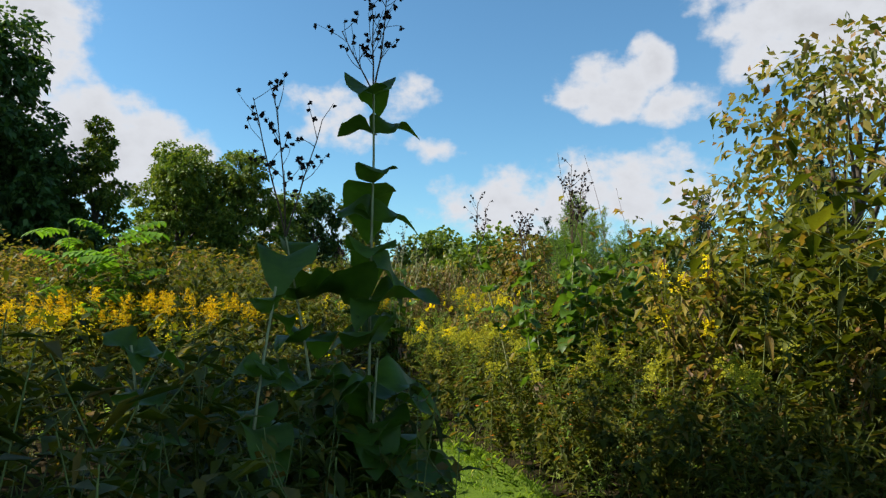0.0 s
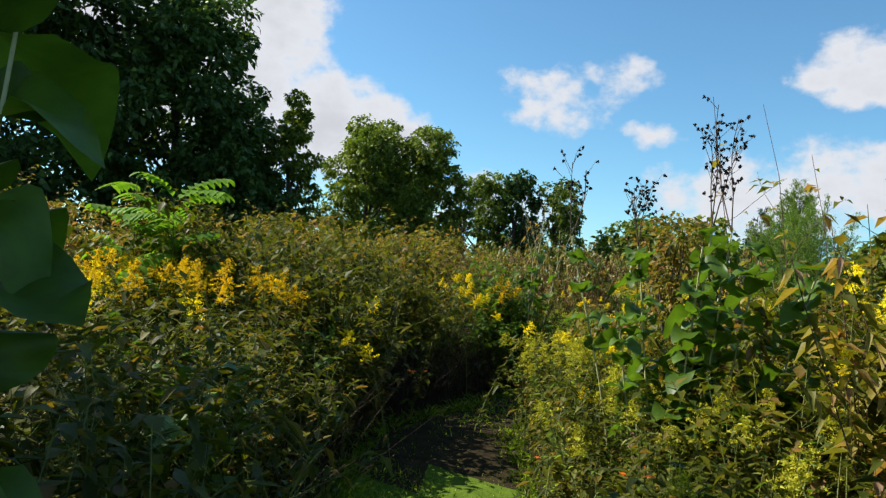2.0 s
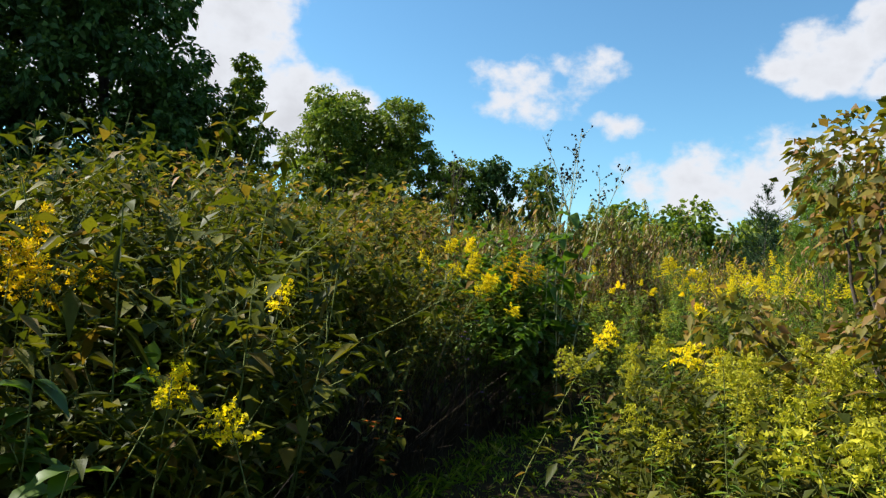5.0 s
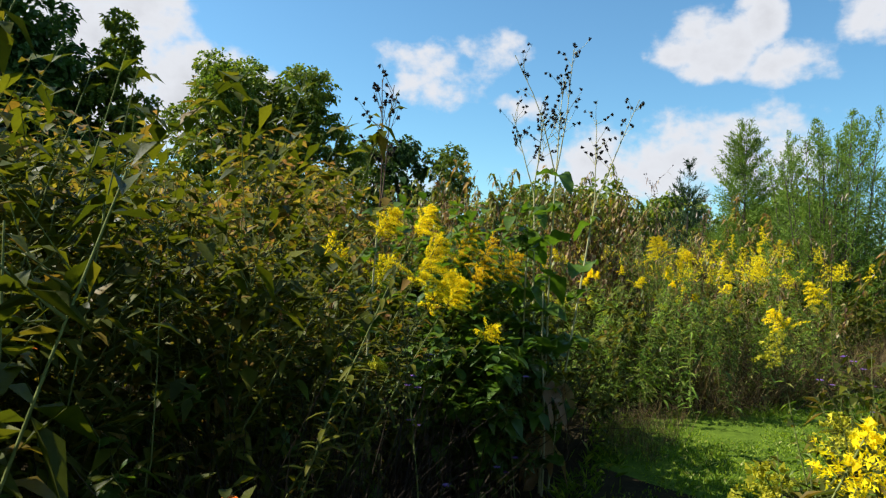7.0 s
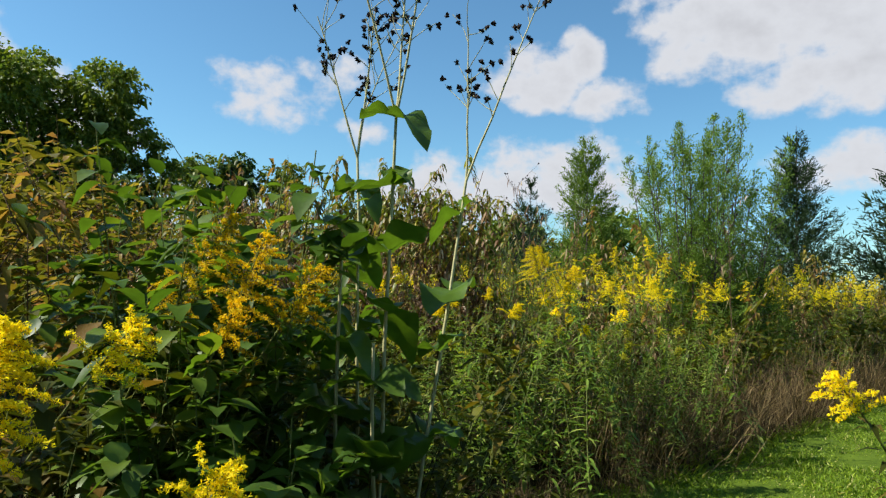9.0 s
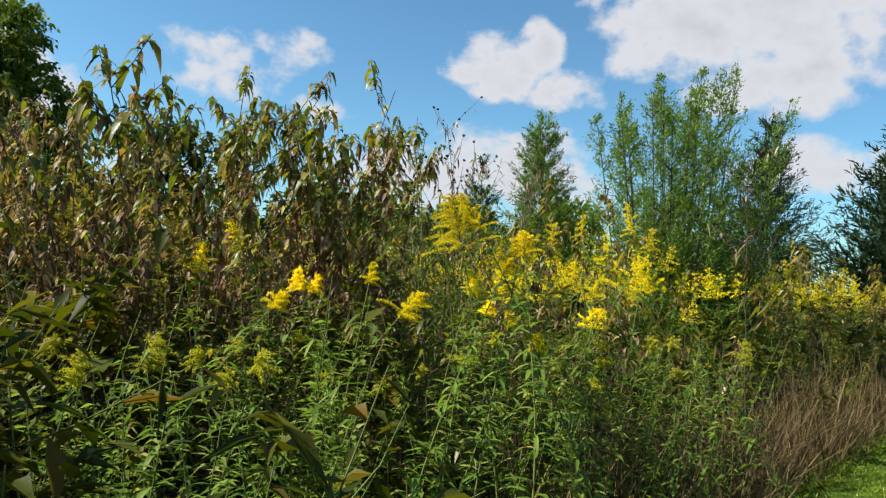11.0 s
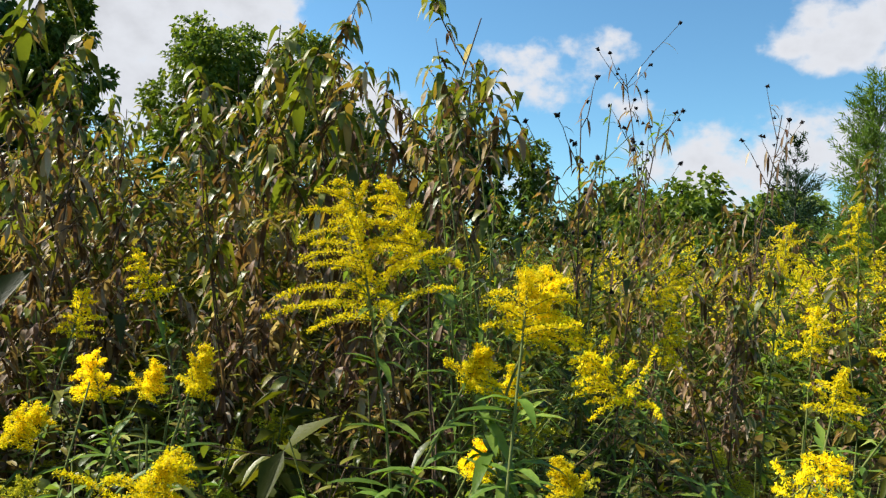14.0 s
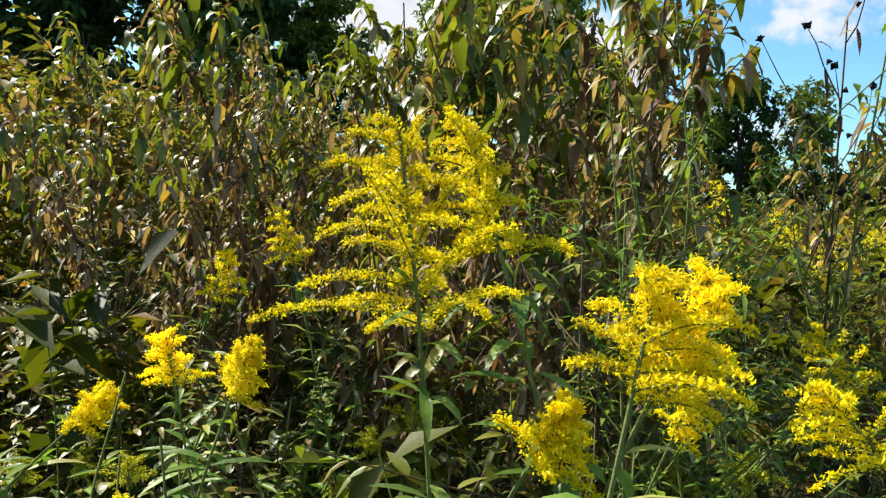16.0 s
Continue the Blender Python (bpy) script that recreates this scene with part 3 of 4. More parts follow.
def cedar(name, x, y, tall, wide, mat, count, label, seed=1, tops=7, spray=0.2, sharp=1.0, low=0.05, slim=0.16):
    """Conifer of many upswept sprays round one or several leading shoots."""
    r = np.random.default_rng(seed)
    wood, crown = Geo(), Geo()
    for s in range(tops):
        a = s * 2.4 + r.normal(0, 0.3)
        off = wide * (0.0 if tops == 1 else math.sqrt((s + 0.5) / tops) * 0.95)
        h = tall * (1 - 0.2 * (off / wide) ** 2) * (r.uniform(0.8, 1.03) if tops > 3 else 1.0)
        foot = np.array((math.cos(a) * off * 0.55, math.sin(a) * off * 0.55, 0))
        head = np.array((math.cos(a) * off, math.sin(a) * off, h))
        line = foot + (head - foot) * np.linspace(0, 1, 9)[:, None] ** np.array([1.3, 1.3, 1.0])
        tube(wood, line, (0.035 if tops == 1 else 0.016) * tall / 4, 0.003, 6)
        n = count // tops
        nb = max(30, n // 40)
        u = low + (1 - low) * (1 - r.uniform(0, 1, nb) ** 0.5)
        if tops > 1:
            u[::14] = r.uniform(0.8, 1.0, len(u[::14]))      # tufts at the tips
        base = on_line(line, u)
        az = r.uniform(0, 6.28, nb)
        ln = ((wide * (0.62 if tops > 1 else 1.0)) * (1 - u) ** sharp + 0.02 + 0.07 * (tops > 1)) * r.uniform(0.55, 1.15, nb)
        rise = 0.35 + 0.55 * u + r.normal(0, 0.15, nb)
        dirs = ring_dirs(az, rise)
        for i in range(0, nb, 3):
            tube(wood, np.array([base[i], base[i] + dirs[i] * ln[i] * 0.8]), 0.008 * tall / 4, 0.002, 3)
        b = r.integers(0, nb, n)
        t = r.uniform(0.15, 1.0, n) ** 0.7
        p = base[b] + dirs[b] * (ln[b] * t)[:, None] + r.normal(0, 0.022 * tall / 4, (n, 3)) + UP * (0.1 * ln[b] * t * t)[:, None]
        d = unit(dirs[b] + r.normal(0, 0.65, (n, 3)) + UP * 0.3)
        size = spray * r.uniform(0.5, 1.2, n)
        leaves(crown, p, d, unit(r.normal(size=(n, 3))), size, size * slim, 0.05, 0.3, (), 0.8)
    root = thing_of(name, {"trunk": (wood, [BARK]), "crown": (crown, [mat])}, label, "tree")
    root.location = (x, y, -0.03)
    return root


tree("dark_tree", -19.8, 28.2, 14.2, 4.1, 0.5, TREE_DARK, 0.31, 36000, "dark green broad-leaved tree with a dense lobed crown", 46, 27)
tree("dark_tree", -26.5, 22.8, 20.5, 6.6, 0.5, TREE_DARK, 0.37, 36000, "tall dark green broad-leaved tree with a dense crown", 46, 3)
tree("dark_tree", -36, 20, 19, 9, 0.5, TREE_DARK, 0.5, 18000, "tall dark green broad-leaved tree beside the larger one", 40, 4)
tree("dark_tree", -30, 24, 9.0, 5.5, 0.2, TREE_DARK, 0.42, 12000, "low dark green tree under a taller tree", 28, 26)
tree("slender_tree", -15.6, 31, 9.9, 1.7, 0.4, TREE_MID, 0.2, 13000, "slender tree with yellow-green top beside a dark tree", 24, 5, 0.6, 6, 0.5)
tree("dark_tree", -18.0, 30, 8.6, 3.4, 0.3, TREE_DARK, 0.24, 22000, "rounded dark green tree under a taller tree", 28, 6)
tree("round_tree", -13.6, 36, 9.8, 3.0, 0.3, TREE_MID, 0.19, 36000, "rounded green tree at the edge of the meadow", 30, 7)
tree("round_tree", -11.3, 37.5, 9.3, 3.1, 0.3, TREE_MID, 0.19, 36000, "rounded green tree with a yellowing side", 28, 8)
tree("far_tree", -22.5, 95, 16.2, 5, 0.3, TREE_MID, 0.5, 9000, "green tree in the far tree line", 22, 9)
tree("far_tree", -17.5, 96, 17.2, 4.2, 0.3, TREE_DARK, 0.5, 10000, "dark green tree in the far tree line", 22, 10, 0.6, 6, 0.3)
tree("far_tree", -12.0, 97, 15.6, 5.5, 0.3, TREE_MID, 0.5, 10000, "green tree in the far tree line", 22, 11)
tree("far_tree", -1.5, 100, 10.5, 7.5, 0.3, TREE_MID, 0.8, 6000, "green tree in the far tree line", 22, 12)
tree("far_tree", 5, 78, 8.6, 5.5, 0.3, TREE_MID, 0.7, 4500, "hazy green tree in the far tree line", 22, 13)
tree("far_tree", 13, 80, 8.0, 5.5, 0.3, TREE_MID, 0.7, 4500, "hazy green tree in the far tree line", 22, 14)
tree("far_tree", 22, 76, 8.0, 5.5, 0.3, TREE_MID, 0.7, 4000, "hazy green tree in the far tree line", 22, 15)
tree("far_tree", -33, 92, 16, 8, 0.3, TREE_DARK, 0.8, 6000, "green tree in the far tree line", 22, 16)
tree("trailside_tree", -8.2, 0.6, 13.0, 4.4, 2.0, TREE_DARK, 0.5, 12000, "large leafy tree that shades the start of the trail", 40, 17)
cedar("red_cedar", 4.3, 20.7, 4.5, 1.3, CEDAR, 150000, "bushy red cedar with several upswept tops", 21, 26, 0.055, 0.75, 0.03, 0.26)
cedar("young_cedar", 6.5, 33.5, 6.7, 1.8, CEDAR, 26000, "narrow green cedar standing behind the goldenrod", 22, 1, 0.18, 0.5)
cedar("dark_cedar", 10.5, 27.9, 6.0, 1.9, PINE, 30000, "dark pointed cedar behind the goldenrod", 23, 1, 0.15, 0.8)
cedar("pine_tree", 15.2, 27.9, 7.2, 3.4, PINE, 40000, "dark green pine with layered branches", 24, 1, 0.26, 0.8, 0.05, 0.2)
cedar("dark_cedar", 6.0, 40, 6.1, 1.9, PINE, 9000, "dark rounded conifer in the distance", 25, 1, 0.22, 0.6)
tree("tall_shrub", 4.75, 7.9, 4.7, 1.9, 0.2, BRUSH, 0.14, 7000, "tall thin shrub with sparse yellowing leaves beside the trail", 34, 18, 0.5, 14)

# plant kinds, built once each
R = np.random.default_rng
GR_MID = [goldenrod(R(120 + i), 1.3 + 0.08 * i, 1, 0.85 + 0.05 * i, 0.14) for i in range(5)]
GR_FAR = [goldenrod(R(140 + i), 1.35 + 0.08 * i, 0, 0.95, 0.12) for i in range(4)]
TL_GREEN = [tall_leafy(R(190 + i), 1.85 + 0.12 * i, 0, 0.75, 1, 0.13, 0.2, SHRUB) for i in range(4)]
BUSH = [leafy_herb(R(270 + i), 1.75 + 0.12 * i, 0, 0.125, 0.42, 190, SHRUB, 12, BROWN_STEM) for i in range(5)]
TL_FAR = [tall_leafy(R(180 + i), 1.9 + 0.1 * i, 0, 0.2, 1, 0.14, 0.16, SHRUB) for i in range(4)]
HB_NEAR = [leafy_herb(R(200 + i), 1.05 + 0.1 * i, 1, 0.108, 0.52, 98) for i in range(5)]
HB_FAR = [leafy_herb(R(220 + i), 1.15 + 0.1 * i, 0, 0.145, 0.48, 62) for i in range(4)]
NARROW = [leafy_herb(R(230 + i), 1.1 + 0.1 * i, 0, 0.125, 0.27, 84, FORB) for i in range(4)]
STRAWS = [straw_clump(R(240 + i), 0.75 + 0.06 * i, 34) for i in range(4)]


def mats_of(kinds):
    out = []
    for parts in kinds:
        for g, ms in parts.values():
            out += [m for m in ms if m not in out]
    return out


def stand(name, kinds, spots, label, category):
    return joined(name, kinds, spots, label, category, mats_of(kinds))


def patch(spots, fn):
    """Resize a scatter by a height map fn(x, y)."""
    spots = spots.copy()
    spots[:, 4] *= fn(spots[:, 0], spots[:, 1])
    return spots


GR_PALE = [goldenrod(R(150 + i), 1.1 + 0.06 * i, 1, 0.7, 0.2, GOLD_PALE) for i in range(4)]
BARE = [goldenrod(R(155 + i), 1.2 + 0.08 * i, 2 if i < 2 else 1, 0.3 if i == 1 else 0.0, 0.14, GOLD_PALE) for i in range(4)]


def box(x, y, x0, x1, y0, y1):
    return (x > x0) & (x < x1) & (y > y0) & (y < y1)


def seen(x, y):
    return (np.abs(x + 0.1 * y) < 3.2 + 0.66 * y) & (y < 27)


west = lambda x, y: x < np.interp(y, [p[1] for p in LEFT], [p[0] for p in LEFT])       # the walker's other side is east
MEADOW_N = lambda x, y: (y > 14.6 + 0.5 * np.maximum(x, 0)) & (x > -0.6)               # goldenrod north of the bend

# low growth hugging the trail
def low_edge(x, y, off):
    hollow = west(x, y) & (y > 9.3) & (off < 0.75) & (y < 12.4)      # dark space under the overhanging plants
    return (off < 1.3) & (y < 14.4) & ~MEADOW_N(x, y) & ~hollow


rise = lambda x, y: np.clip(np.where(west(x, y), np.where((y > 7.7) & (y < 9.4), 1.1, np.where(y > 4.6, 0.8, 0.86)), 0.7) + 0.15 * np.minimum(to_line(np.stack([x, y], -1), LEFT), to_line(np.stack([x, y], -1), RIGHT)), 0.6, 1.15)
thicket = patch(scatter(-4, 4.5, 0, 14.6, 0.28, low_edge, 0.05), rise)
verge = np.minimum(to_line(thicket[:, :2], LEFT), to_line(thicket[:, :2], RIGHT)) < 0.42
verge &= np.cumsum(verge) <= 290
planted("leafy_herb", HB_NEAR, thicket[verge], "bushy green herb with broad pointed leaves beside the trail", "herb", "herbs lining the trail")
stand("herb_thicket", HB_NEAR, thicket[~verge], "dense thicket of green leafy herbs beside the trail", "herbs")
stand("narrow_leaved_herbs", NARROW, patch(scatter(-4, 4.5, 0, 14.6, 0.29, low_edge, 0.03), rise), "dense narrow-leaved green herbs beside the trail", "herbs")
# west side: mixed herbs, then tall withered plants
stand("west_herbs", HB_FAR + NARROW, clumped(patch(scatter(-12, 0, 1, 27, 0.52, lambda x, y, off: (off > np.where((y > 6.5) & (y < 12.5), 1.8, 1.1)) & west(x, y) & seen(x, y), 0.1), lambda x, y: 1.08 * np.where((y < 8.9) & (x > -4.6), 0.8, 1.0)), 1.1), "field of tall green herbs", "herbs")
stand("withered_stand", TL_FAR[:2] + TL_GREEN[:1] + BUSH, clumped(patch(scatter(-11, 2.0, 8.6, 27, 0.47, lambda x, y, off: (off > np.where(y < 11.2, 1.35, 0.9)) & west(x, y) & seen(x, y) & (x < 2.6 - 0.33 * (y - 8)) & ~box(x, y, -1.9, 0, 11.6, 13.8) & ~box(x, y, -3, 3, 14.0, 19) & ~box(x, y, -4.6, -1.2, 8, 12) & ~box(x, y, -3.0, -1.0, 11.9, 13.0) & ~box(x, y, -7, -1.6, 8, 10.5), 0.2),
      lambda x, y: np.clip(0.78 + 0.07 * (y - 8.6), 0.75, 1.12) * np.where(x < -2.1, np.where(y < 13.5, 1.28, 1.1), 0.98)), 1.25, 0.5, 0.17, 1.2), "stand of tall withered brown-leaved plants", "weeds")
stand("west_goldenrods", GR_FAR, scatter(-8, 0, 5, 12, 0.5, lambda x, y, off: (off > 1.3) & west(x, y) & (y < 8.8) & (y > 6.3) & (x > -5), 0.1, (0.9, 1.05)), "patch of bright yellow goldenrod among green herbs", "goldenrod")
# far field behind
stand("far_weeds", TL_FAR + HB_FAR, patch(scatter(-16, 14, 20, 46, 1.4, lambda x, y, off: (off > 1.5) & (np.abs(x) < 3 + 0.5 * y) & (x < 9), 0.1), lambda x, y: np.full(len(x), 1.25) + 0.012 * (y - 20)), "far field of brown and green weeds", "weeds")
# east side of the first stretch
stand("east_herbs", HB_FAR + NARROW, clumped(patch(scatter(0, 9, 1, 13, 0.36, lambda x, y, off: (off > 0.9) & ~west(x, y) & (x < 2 + 0.6 * y), 0.1), lambda x, y: np.clip(1.0 + 0.32 * (x - 1.0), 0.95, 1.65) * np.where(y > 8.6, 0.8, 1.0)), 0.8, 0.4, 0.12), "dense green bushy growth beside the trail", "herbs")
stand("east_withered", TL_FAR[:1] + TL_GREEN[:2] + BUSH[:1], patch(scatter(1.8, 9, 4.8, 10, 0.5, lambda x, y, off: (off > 1.2) & ~west(x, y), 0.1), lambda x, y: np.full(len(x), 1.05)), "tall brown-leaved weeds beside a shrub", "weeds")
stand("budding_goldenrods", GR_PALE, scatter(-0.3, 4, 4.4, 11, 0.3, lambda x, y, off: ~west(x, y) & (off < 1.9), 0.1, (0.85, 1.1)), "pale yellow budding goldenrod over green herbs", "goldenrod")
# goldenrod meadow north of the bend
north = lambda x, y, off: MEADOW_N(x, y) & (np.abs(x) < 4 + 0.55 * y)
stand("meadow_herbs", NARROW + HB_FAR, scatter(-3.5, 15, 14.2, 27, 0.54, lambda x, y, off: (north(x, y, off) | west(x, y) & (y < 19)) & (off > np.where(x < 1.4, 1.1, 0.12)), 0.1, (0.6, 1.1)), "green herbs under the goldenrod", "herbs")
stand("goldenrod_meadow", GR_FAR, scatter(-0.6, 16, 15, 27, 0.46, lambda x, y, off: north(x, y, off) & (off > 0.9) & ((x > 0.4 + 0.05 * y) | (y > 19.6)) & ~box(x, y, -1, 2.6, 14, 17.7), 0.1, (0.98, 1.24)), "meadow of yellow goldenrod in bloom", "goldenrod")
stand("meadow_weeds", TL_FAR, scatter(0.8, 14, 17.7, 25, 0.8, lambda x, y, off: north(x, y, off) & (off > 0.8), 0.1, (0.78, 0.98)), "brown withered weeds among the goldenrod", "weeds")
planted("leafy_stalk", BARE, scatter(-1.4, 2.6, 14.6, 16.9, 0.18, lambda x, y, off: (off > 0.05) & (off < 1.3) & west(x, y) | north(x, y, off) & (off < 1.2), 0.04, (0.75, 1.0)), "upright green stalk with narrow leaves, not in bloom", "herb", "leafy stalks at the bend")
planted("straw_clump", STRAWS, scatter(-3, 8, 8, 22, 0.17, lambda x, y, off: (off < 0.7) & (x > 0.7) & (y > 14.8) & MEADOW_N(x, y), 0.0, (0.55, 1.3), 0.28), "clump of dead brown stalks at the mown edge", "dead grass", "straw clumps at the mown edge")
planted("low_straw", STRAWS, scatter(-0.5, 1.8, 13.2, 15.6, 0.15, lambda x, y, off: to_line(np.stack([x, y], -1), TREAD) > 0.25, 0.0, (0.3, 0.5), 0.2, BEND_EDGE), "low clump of dead brown grass beside the mown trail", "dead grass", "low straw at the bend")
stand("trailside_straw", STRAWS, scatter(8, 16, 15, 23, 0.3, lambda x, y, off: (off < 0.62) & MEADOW_N(x, y), 0.0, (0.8, 1.25), 0.25), "dead brown stalks along the mown edge", "dead grass")
# near-black clumps fill the hollow; their colour stands for its shade
DARK_STALKS = [straw_clump(R(250 + i), 1.0 + 0.08 * i, 30, SHADE_STALK) for i in range(4)]
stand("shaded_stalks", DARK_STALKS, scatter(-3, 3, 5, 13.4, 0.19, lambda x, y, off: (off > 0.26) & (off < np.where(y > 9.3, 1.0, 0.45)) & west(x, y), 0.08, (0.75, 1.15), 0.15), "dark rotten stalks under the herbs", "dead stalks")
stand("east_bank", HB_FAR + NARROW, scatter(-0.5, 16, 9, 19, 0.36, lambda x, y, off: ~west(x, y) & ~MEADOW_N(x, y) & (y > 8.8) & (off < 2.5) & (x < 0.75 * y), 0.1, (0.5, 0.78)), "low green growth along the trail", "herbs")

# mown trail
g = Geo()
l, q = np.array(LEFT), np.array(RIGHT)
s = np.linspace(0, 1, 60)
def along(line, s):
    d = np.concatenate([[0], np.cumsum(np.linalg.norm(np.diff(line, axis=0), axis=1))])
    return np.stack([np.interp(s * d[-1], d, line[:, i]) for i in (0, 1)], -1)
a, b = along(l, s), along(q, s)
u = np.linspace(0.0, 1.1, 9)
p = a[:, None] * (1 - u)[None, :, None] + b[:, None] * u[None, :, None]
z = 0.012 + 0.02 * np.sin(p[..., 0] * 1.7) * np.sin(p[..., 1] * 1.3) + 0.008 * np.sin(p[..., 0] * 9) * np.sin(p[..., 1] * 7)
ii, jj = np.meshgrid(np.arange(59), np.arange(8), indexing="ij")
k0 = ii * 9 + jj
g.add(np.concatenate([p, z[..., None]], -1), np.stack([k0, k0 + 1, k0 + 10, k0, k0 + 10, k0 + 9], -1).reshape(-1, 3))
g.m[0][((p[:-1, :-1, 1] > 7.1) & (p[:-1, :-1, 1] < 12.6)).ravel().repeat(2)] = 1      # dark litter colour imitates the deep shade under the overhanging plants
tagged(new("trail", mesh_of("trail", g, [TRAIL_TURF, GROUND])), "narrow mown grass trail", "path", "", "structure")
r = R(300)
gx, gy = r.uniform(-2, 11, 560000), r.uniform(4, 21, 560000)
p = np.stack([gx, gy], -1)
# grass thinned over the stretch that is coloured dark for shade
p = p[inside(p, TRAIL) & (r.uniform(0, 1, len(p)) < np.interp(p[:, 1], [6.6, 8.2, 12.2, 13.2], [0.8, 0.2, 0.2, 1.0]))]
n = len(p)
g = Geo()
rim = np.concatenate([along(l, r.uniform(0.2, 0.95, 7000)), along(q, r.uniform(0.2, 0.95, 7000))]) + r.normal(0, 0.09, (14000, 2))
leaves(g, np.column_stack([rim, np.full(14000, -0.005)]), ring_dirs(r.uniform(0, 6.28, 14000), r.normal(1.1, 0.3, 14000)), r.normal(size=(14000, 3)), r.uniform(0.08, 0.26, 14000), r.uniform(0.004, 0.008, 14000), 0.4, 0.3, ())
leaves(g, np.column_stack([p, np.full(n, -0.005)]), ring_dirs(r.uniform(0, 6.28, n), r.normal(1.0, 0.4, n)), r.normal(size=(n, 3)), r.uniform(0.04, 0.12, n) * (0.7 + 0.5 * np.sin(p[:, 0] * 5) * np.sin(p[:, 1] * 4) ** 2), r.uniform(0.007, 0.014, n), 0.3, 0.3, ())
tagged(new("trail_grass", mesh_of("trail_grass", g, [TURF])), "short green mown grass on the trail", "grass", "", "stuff")


# low shrub with arching leafy twigs on the east bank, and thin shoots beside the tall shrub
tree("arching_shrub", 1.15, 9.9, 2.5, 0.85, 0.2, SHRUB, 0.08, 4500, "arching shrub with small green leaves on the bank", 20, 19, 0.5, 16)
for i, (x, y, h) in enumerate([(1.65, 7.8, 3.2), (1.95, 7.7, 3.4), (2.2, 7.9, 3.0)]):
    root = thing_of("sapling_shoot", leafy_herb(R(980 + i), h, 1, 0.13, 0.5, 60, BRUSH, 8, BROWN_STEM), "thin brown shoot with few curling leaves", "sapling", "thin shoots beside the shrub")
    root.location = (x, y, 0)


TALL_HB = [leafy_herb(R(260 + i), 1.9 + 0.13 * i, 1, 0.125, 0.45, 150, HERB, 11) for i in range(4)]
stand("tall_green_herbs", TALL_HB, scatter(-4.8, -1.5, 7.9, 11.8, 0.27, lambda x, y, off: west(x, y) & (off > 0.8), 0.1, (0.85, 1.1)), "tall green leafy herbs behind the brambles", "herbs")
# ---------------------------------------------------------------- single plants beside the trail
def plume_at(x, y, z, seed, bloom=1.0, lean=0.14, toward=None, wide=1.0, label="", gold=None, fine=None):
    """A goldenrod whose plume ends at (x, y, z)."""
    r = R(seed)
    az = r.uniform(0, 6.28) if toward is None else toward
    parts = goldenrod(r, z * 1.01 / math.cos(lean * 1.2), fine or (3 if 15.1 < y < 15.7 or 10 < y < 11.3 and x < 0 else 2 if y > 10 else 1), bloom, lean, gold, az, wide, FORB if y < 14 else None)
    v = parts["stem"][0].arrays()[0]
    tip = v[np.argmax(v[:, 2])]
    root = thing_of("goldenrod", parts, label or "tall goldenrod with an arching bright yellow plume", "goldenrod", "goldenrods along the trail")
    root.matrix_basis = pose(x - tip[0], y - tip[1], 0) @ Matrix.Scale(z / tip[2], 4)
    return root


# bend of the trail: the plants that the walk ends at
plume_at(0.35, 15.40, 1.76, 501, 0.85, 0.1, 2.6, 1.25, "goldenrod with a broad tiered yellow plume")
plume_at(0.43, 15.44, 1.77, 502, 0.55, 0.24, 2.6, 0.8, "goldenrod whose yellow plume arches over its neighbour")
plume_at(0.655, 15.37, 1.63, 503, 0.42, 0.2, 1.6, 0.8, "goldenrod leaning over with a dense yellow plume")
plume_at(0.68, 15.42, 1.63, 523, 0.4, 0.2, 1.0, 0.75, "goldenrod with a dense flat-topped yellow plume")
plume_at(0.58, 15.34, 1.51, 504, 0.25, 0.25, 0.5, 0.6, "short goldenrod with a small yellow plume")
plume_at(-0.27, 15.52, 1.41, 505, 0.42, 0.14, 2.9, 0.75)
plume_at(-0.2, 15.62, 1.38, 506, 0.32, 0.2, 0.3, 0.6)
plume_at(0.03, 15.46, 1.46, 507, 0.4, 0.1, 1.0, 0.45, "slender goldenrod with a narrow yellow spike")
plume_at(-0.4, 15.40, 1.31, 508, 0.35, 0.3, 0.4, 0.7)
plume_at(0.13, 15.14, 1.35, 509, 0.5, 0.35, 0.2, 0.9, "low goldenrod with a drooping yellow plume")
plume_at(0.82, 16.0, 1.43, 522, 0.6, 0.35, 3.4, 1.1, "goldenrod with a long yellow plume bent sideways")
plume_at(0.56, 15.85, 1.41, 524, 0.35, 0.12, 1.0, 0.5, "slender goldenrod with a narrow yellow spike")
plume_at(0.56, 15.52, 1.32, 525, 0.3, 0.2, 0.6, 0.6)
plume_at(0.71, 15.64, 1.27, 526, 0.35, 0.2, 2.6, 0.6)
plume_at(1.31, 16.5, 1.54, 527, 0.6, 0.15, 1.2, 0.8)
plume_at(-0.62, 16.1, 1.62, 528, 0.6, 0.15, 3.0, 0.8)
plume_at(-0.75, 16.0, 1.5, 529, 0.6, 0.15, 2.0, 0.8)
plume_at(0.72, 16.4, 1.45, 510, 0.65, 0.3, 3.4, 0.9)
plume_at(0.92, 16.35, 1.5, 511, 0.6, 0.12, 0.6, 0.7)
plume_at(0.74, 15.35, 1.2, 512, 0.35, 0.1, 1.0, 0.6)
plume_at(1.25, 16.0, 1.42, 513, 0.4, 0.2, 0.8, 0.9)
plume_at(1.55, 16.15, 1.58, 514, 0.85, 0.3, 0.3, 1.1)
plume_at(1.75, 16.3, 1.55, 515, 0.75, 0.25, 3.0, 1.0)
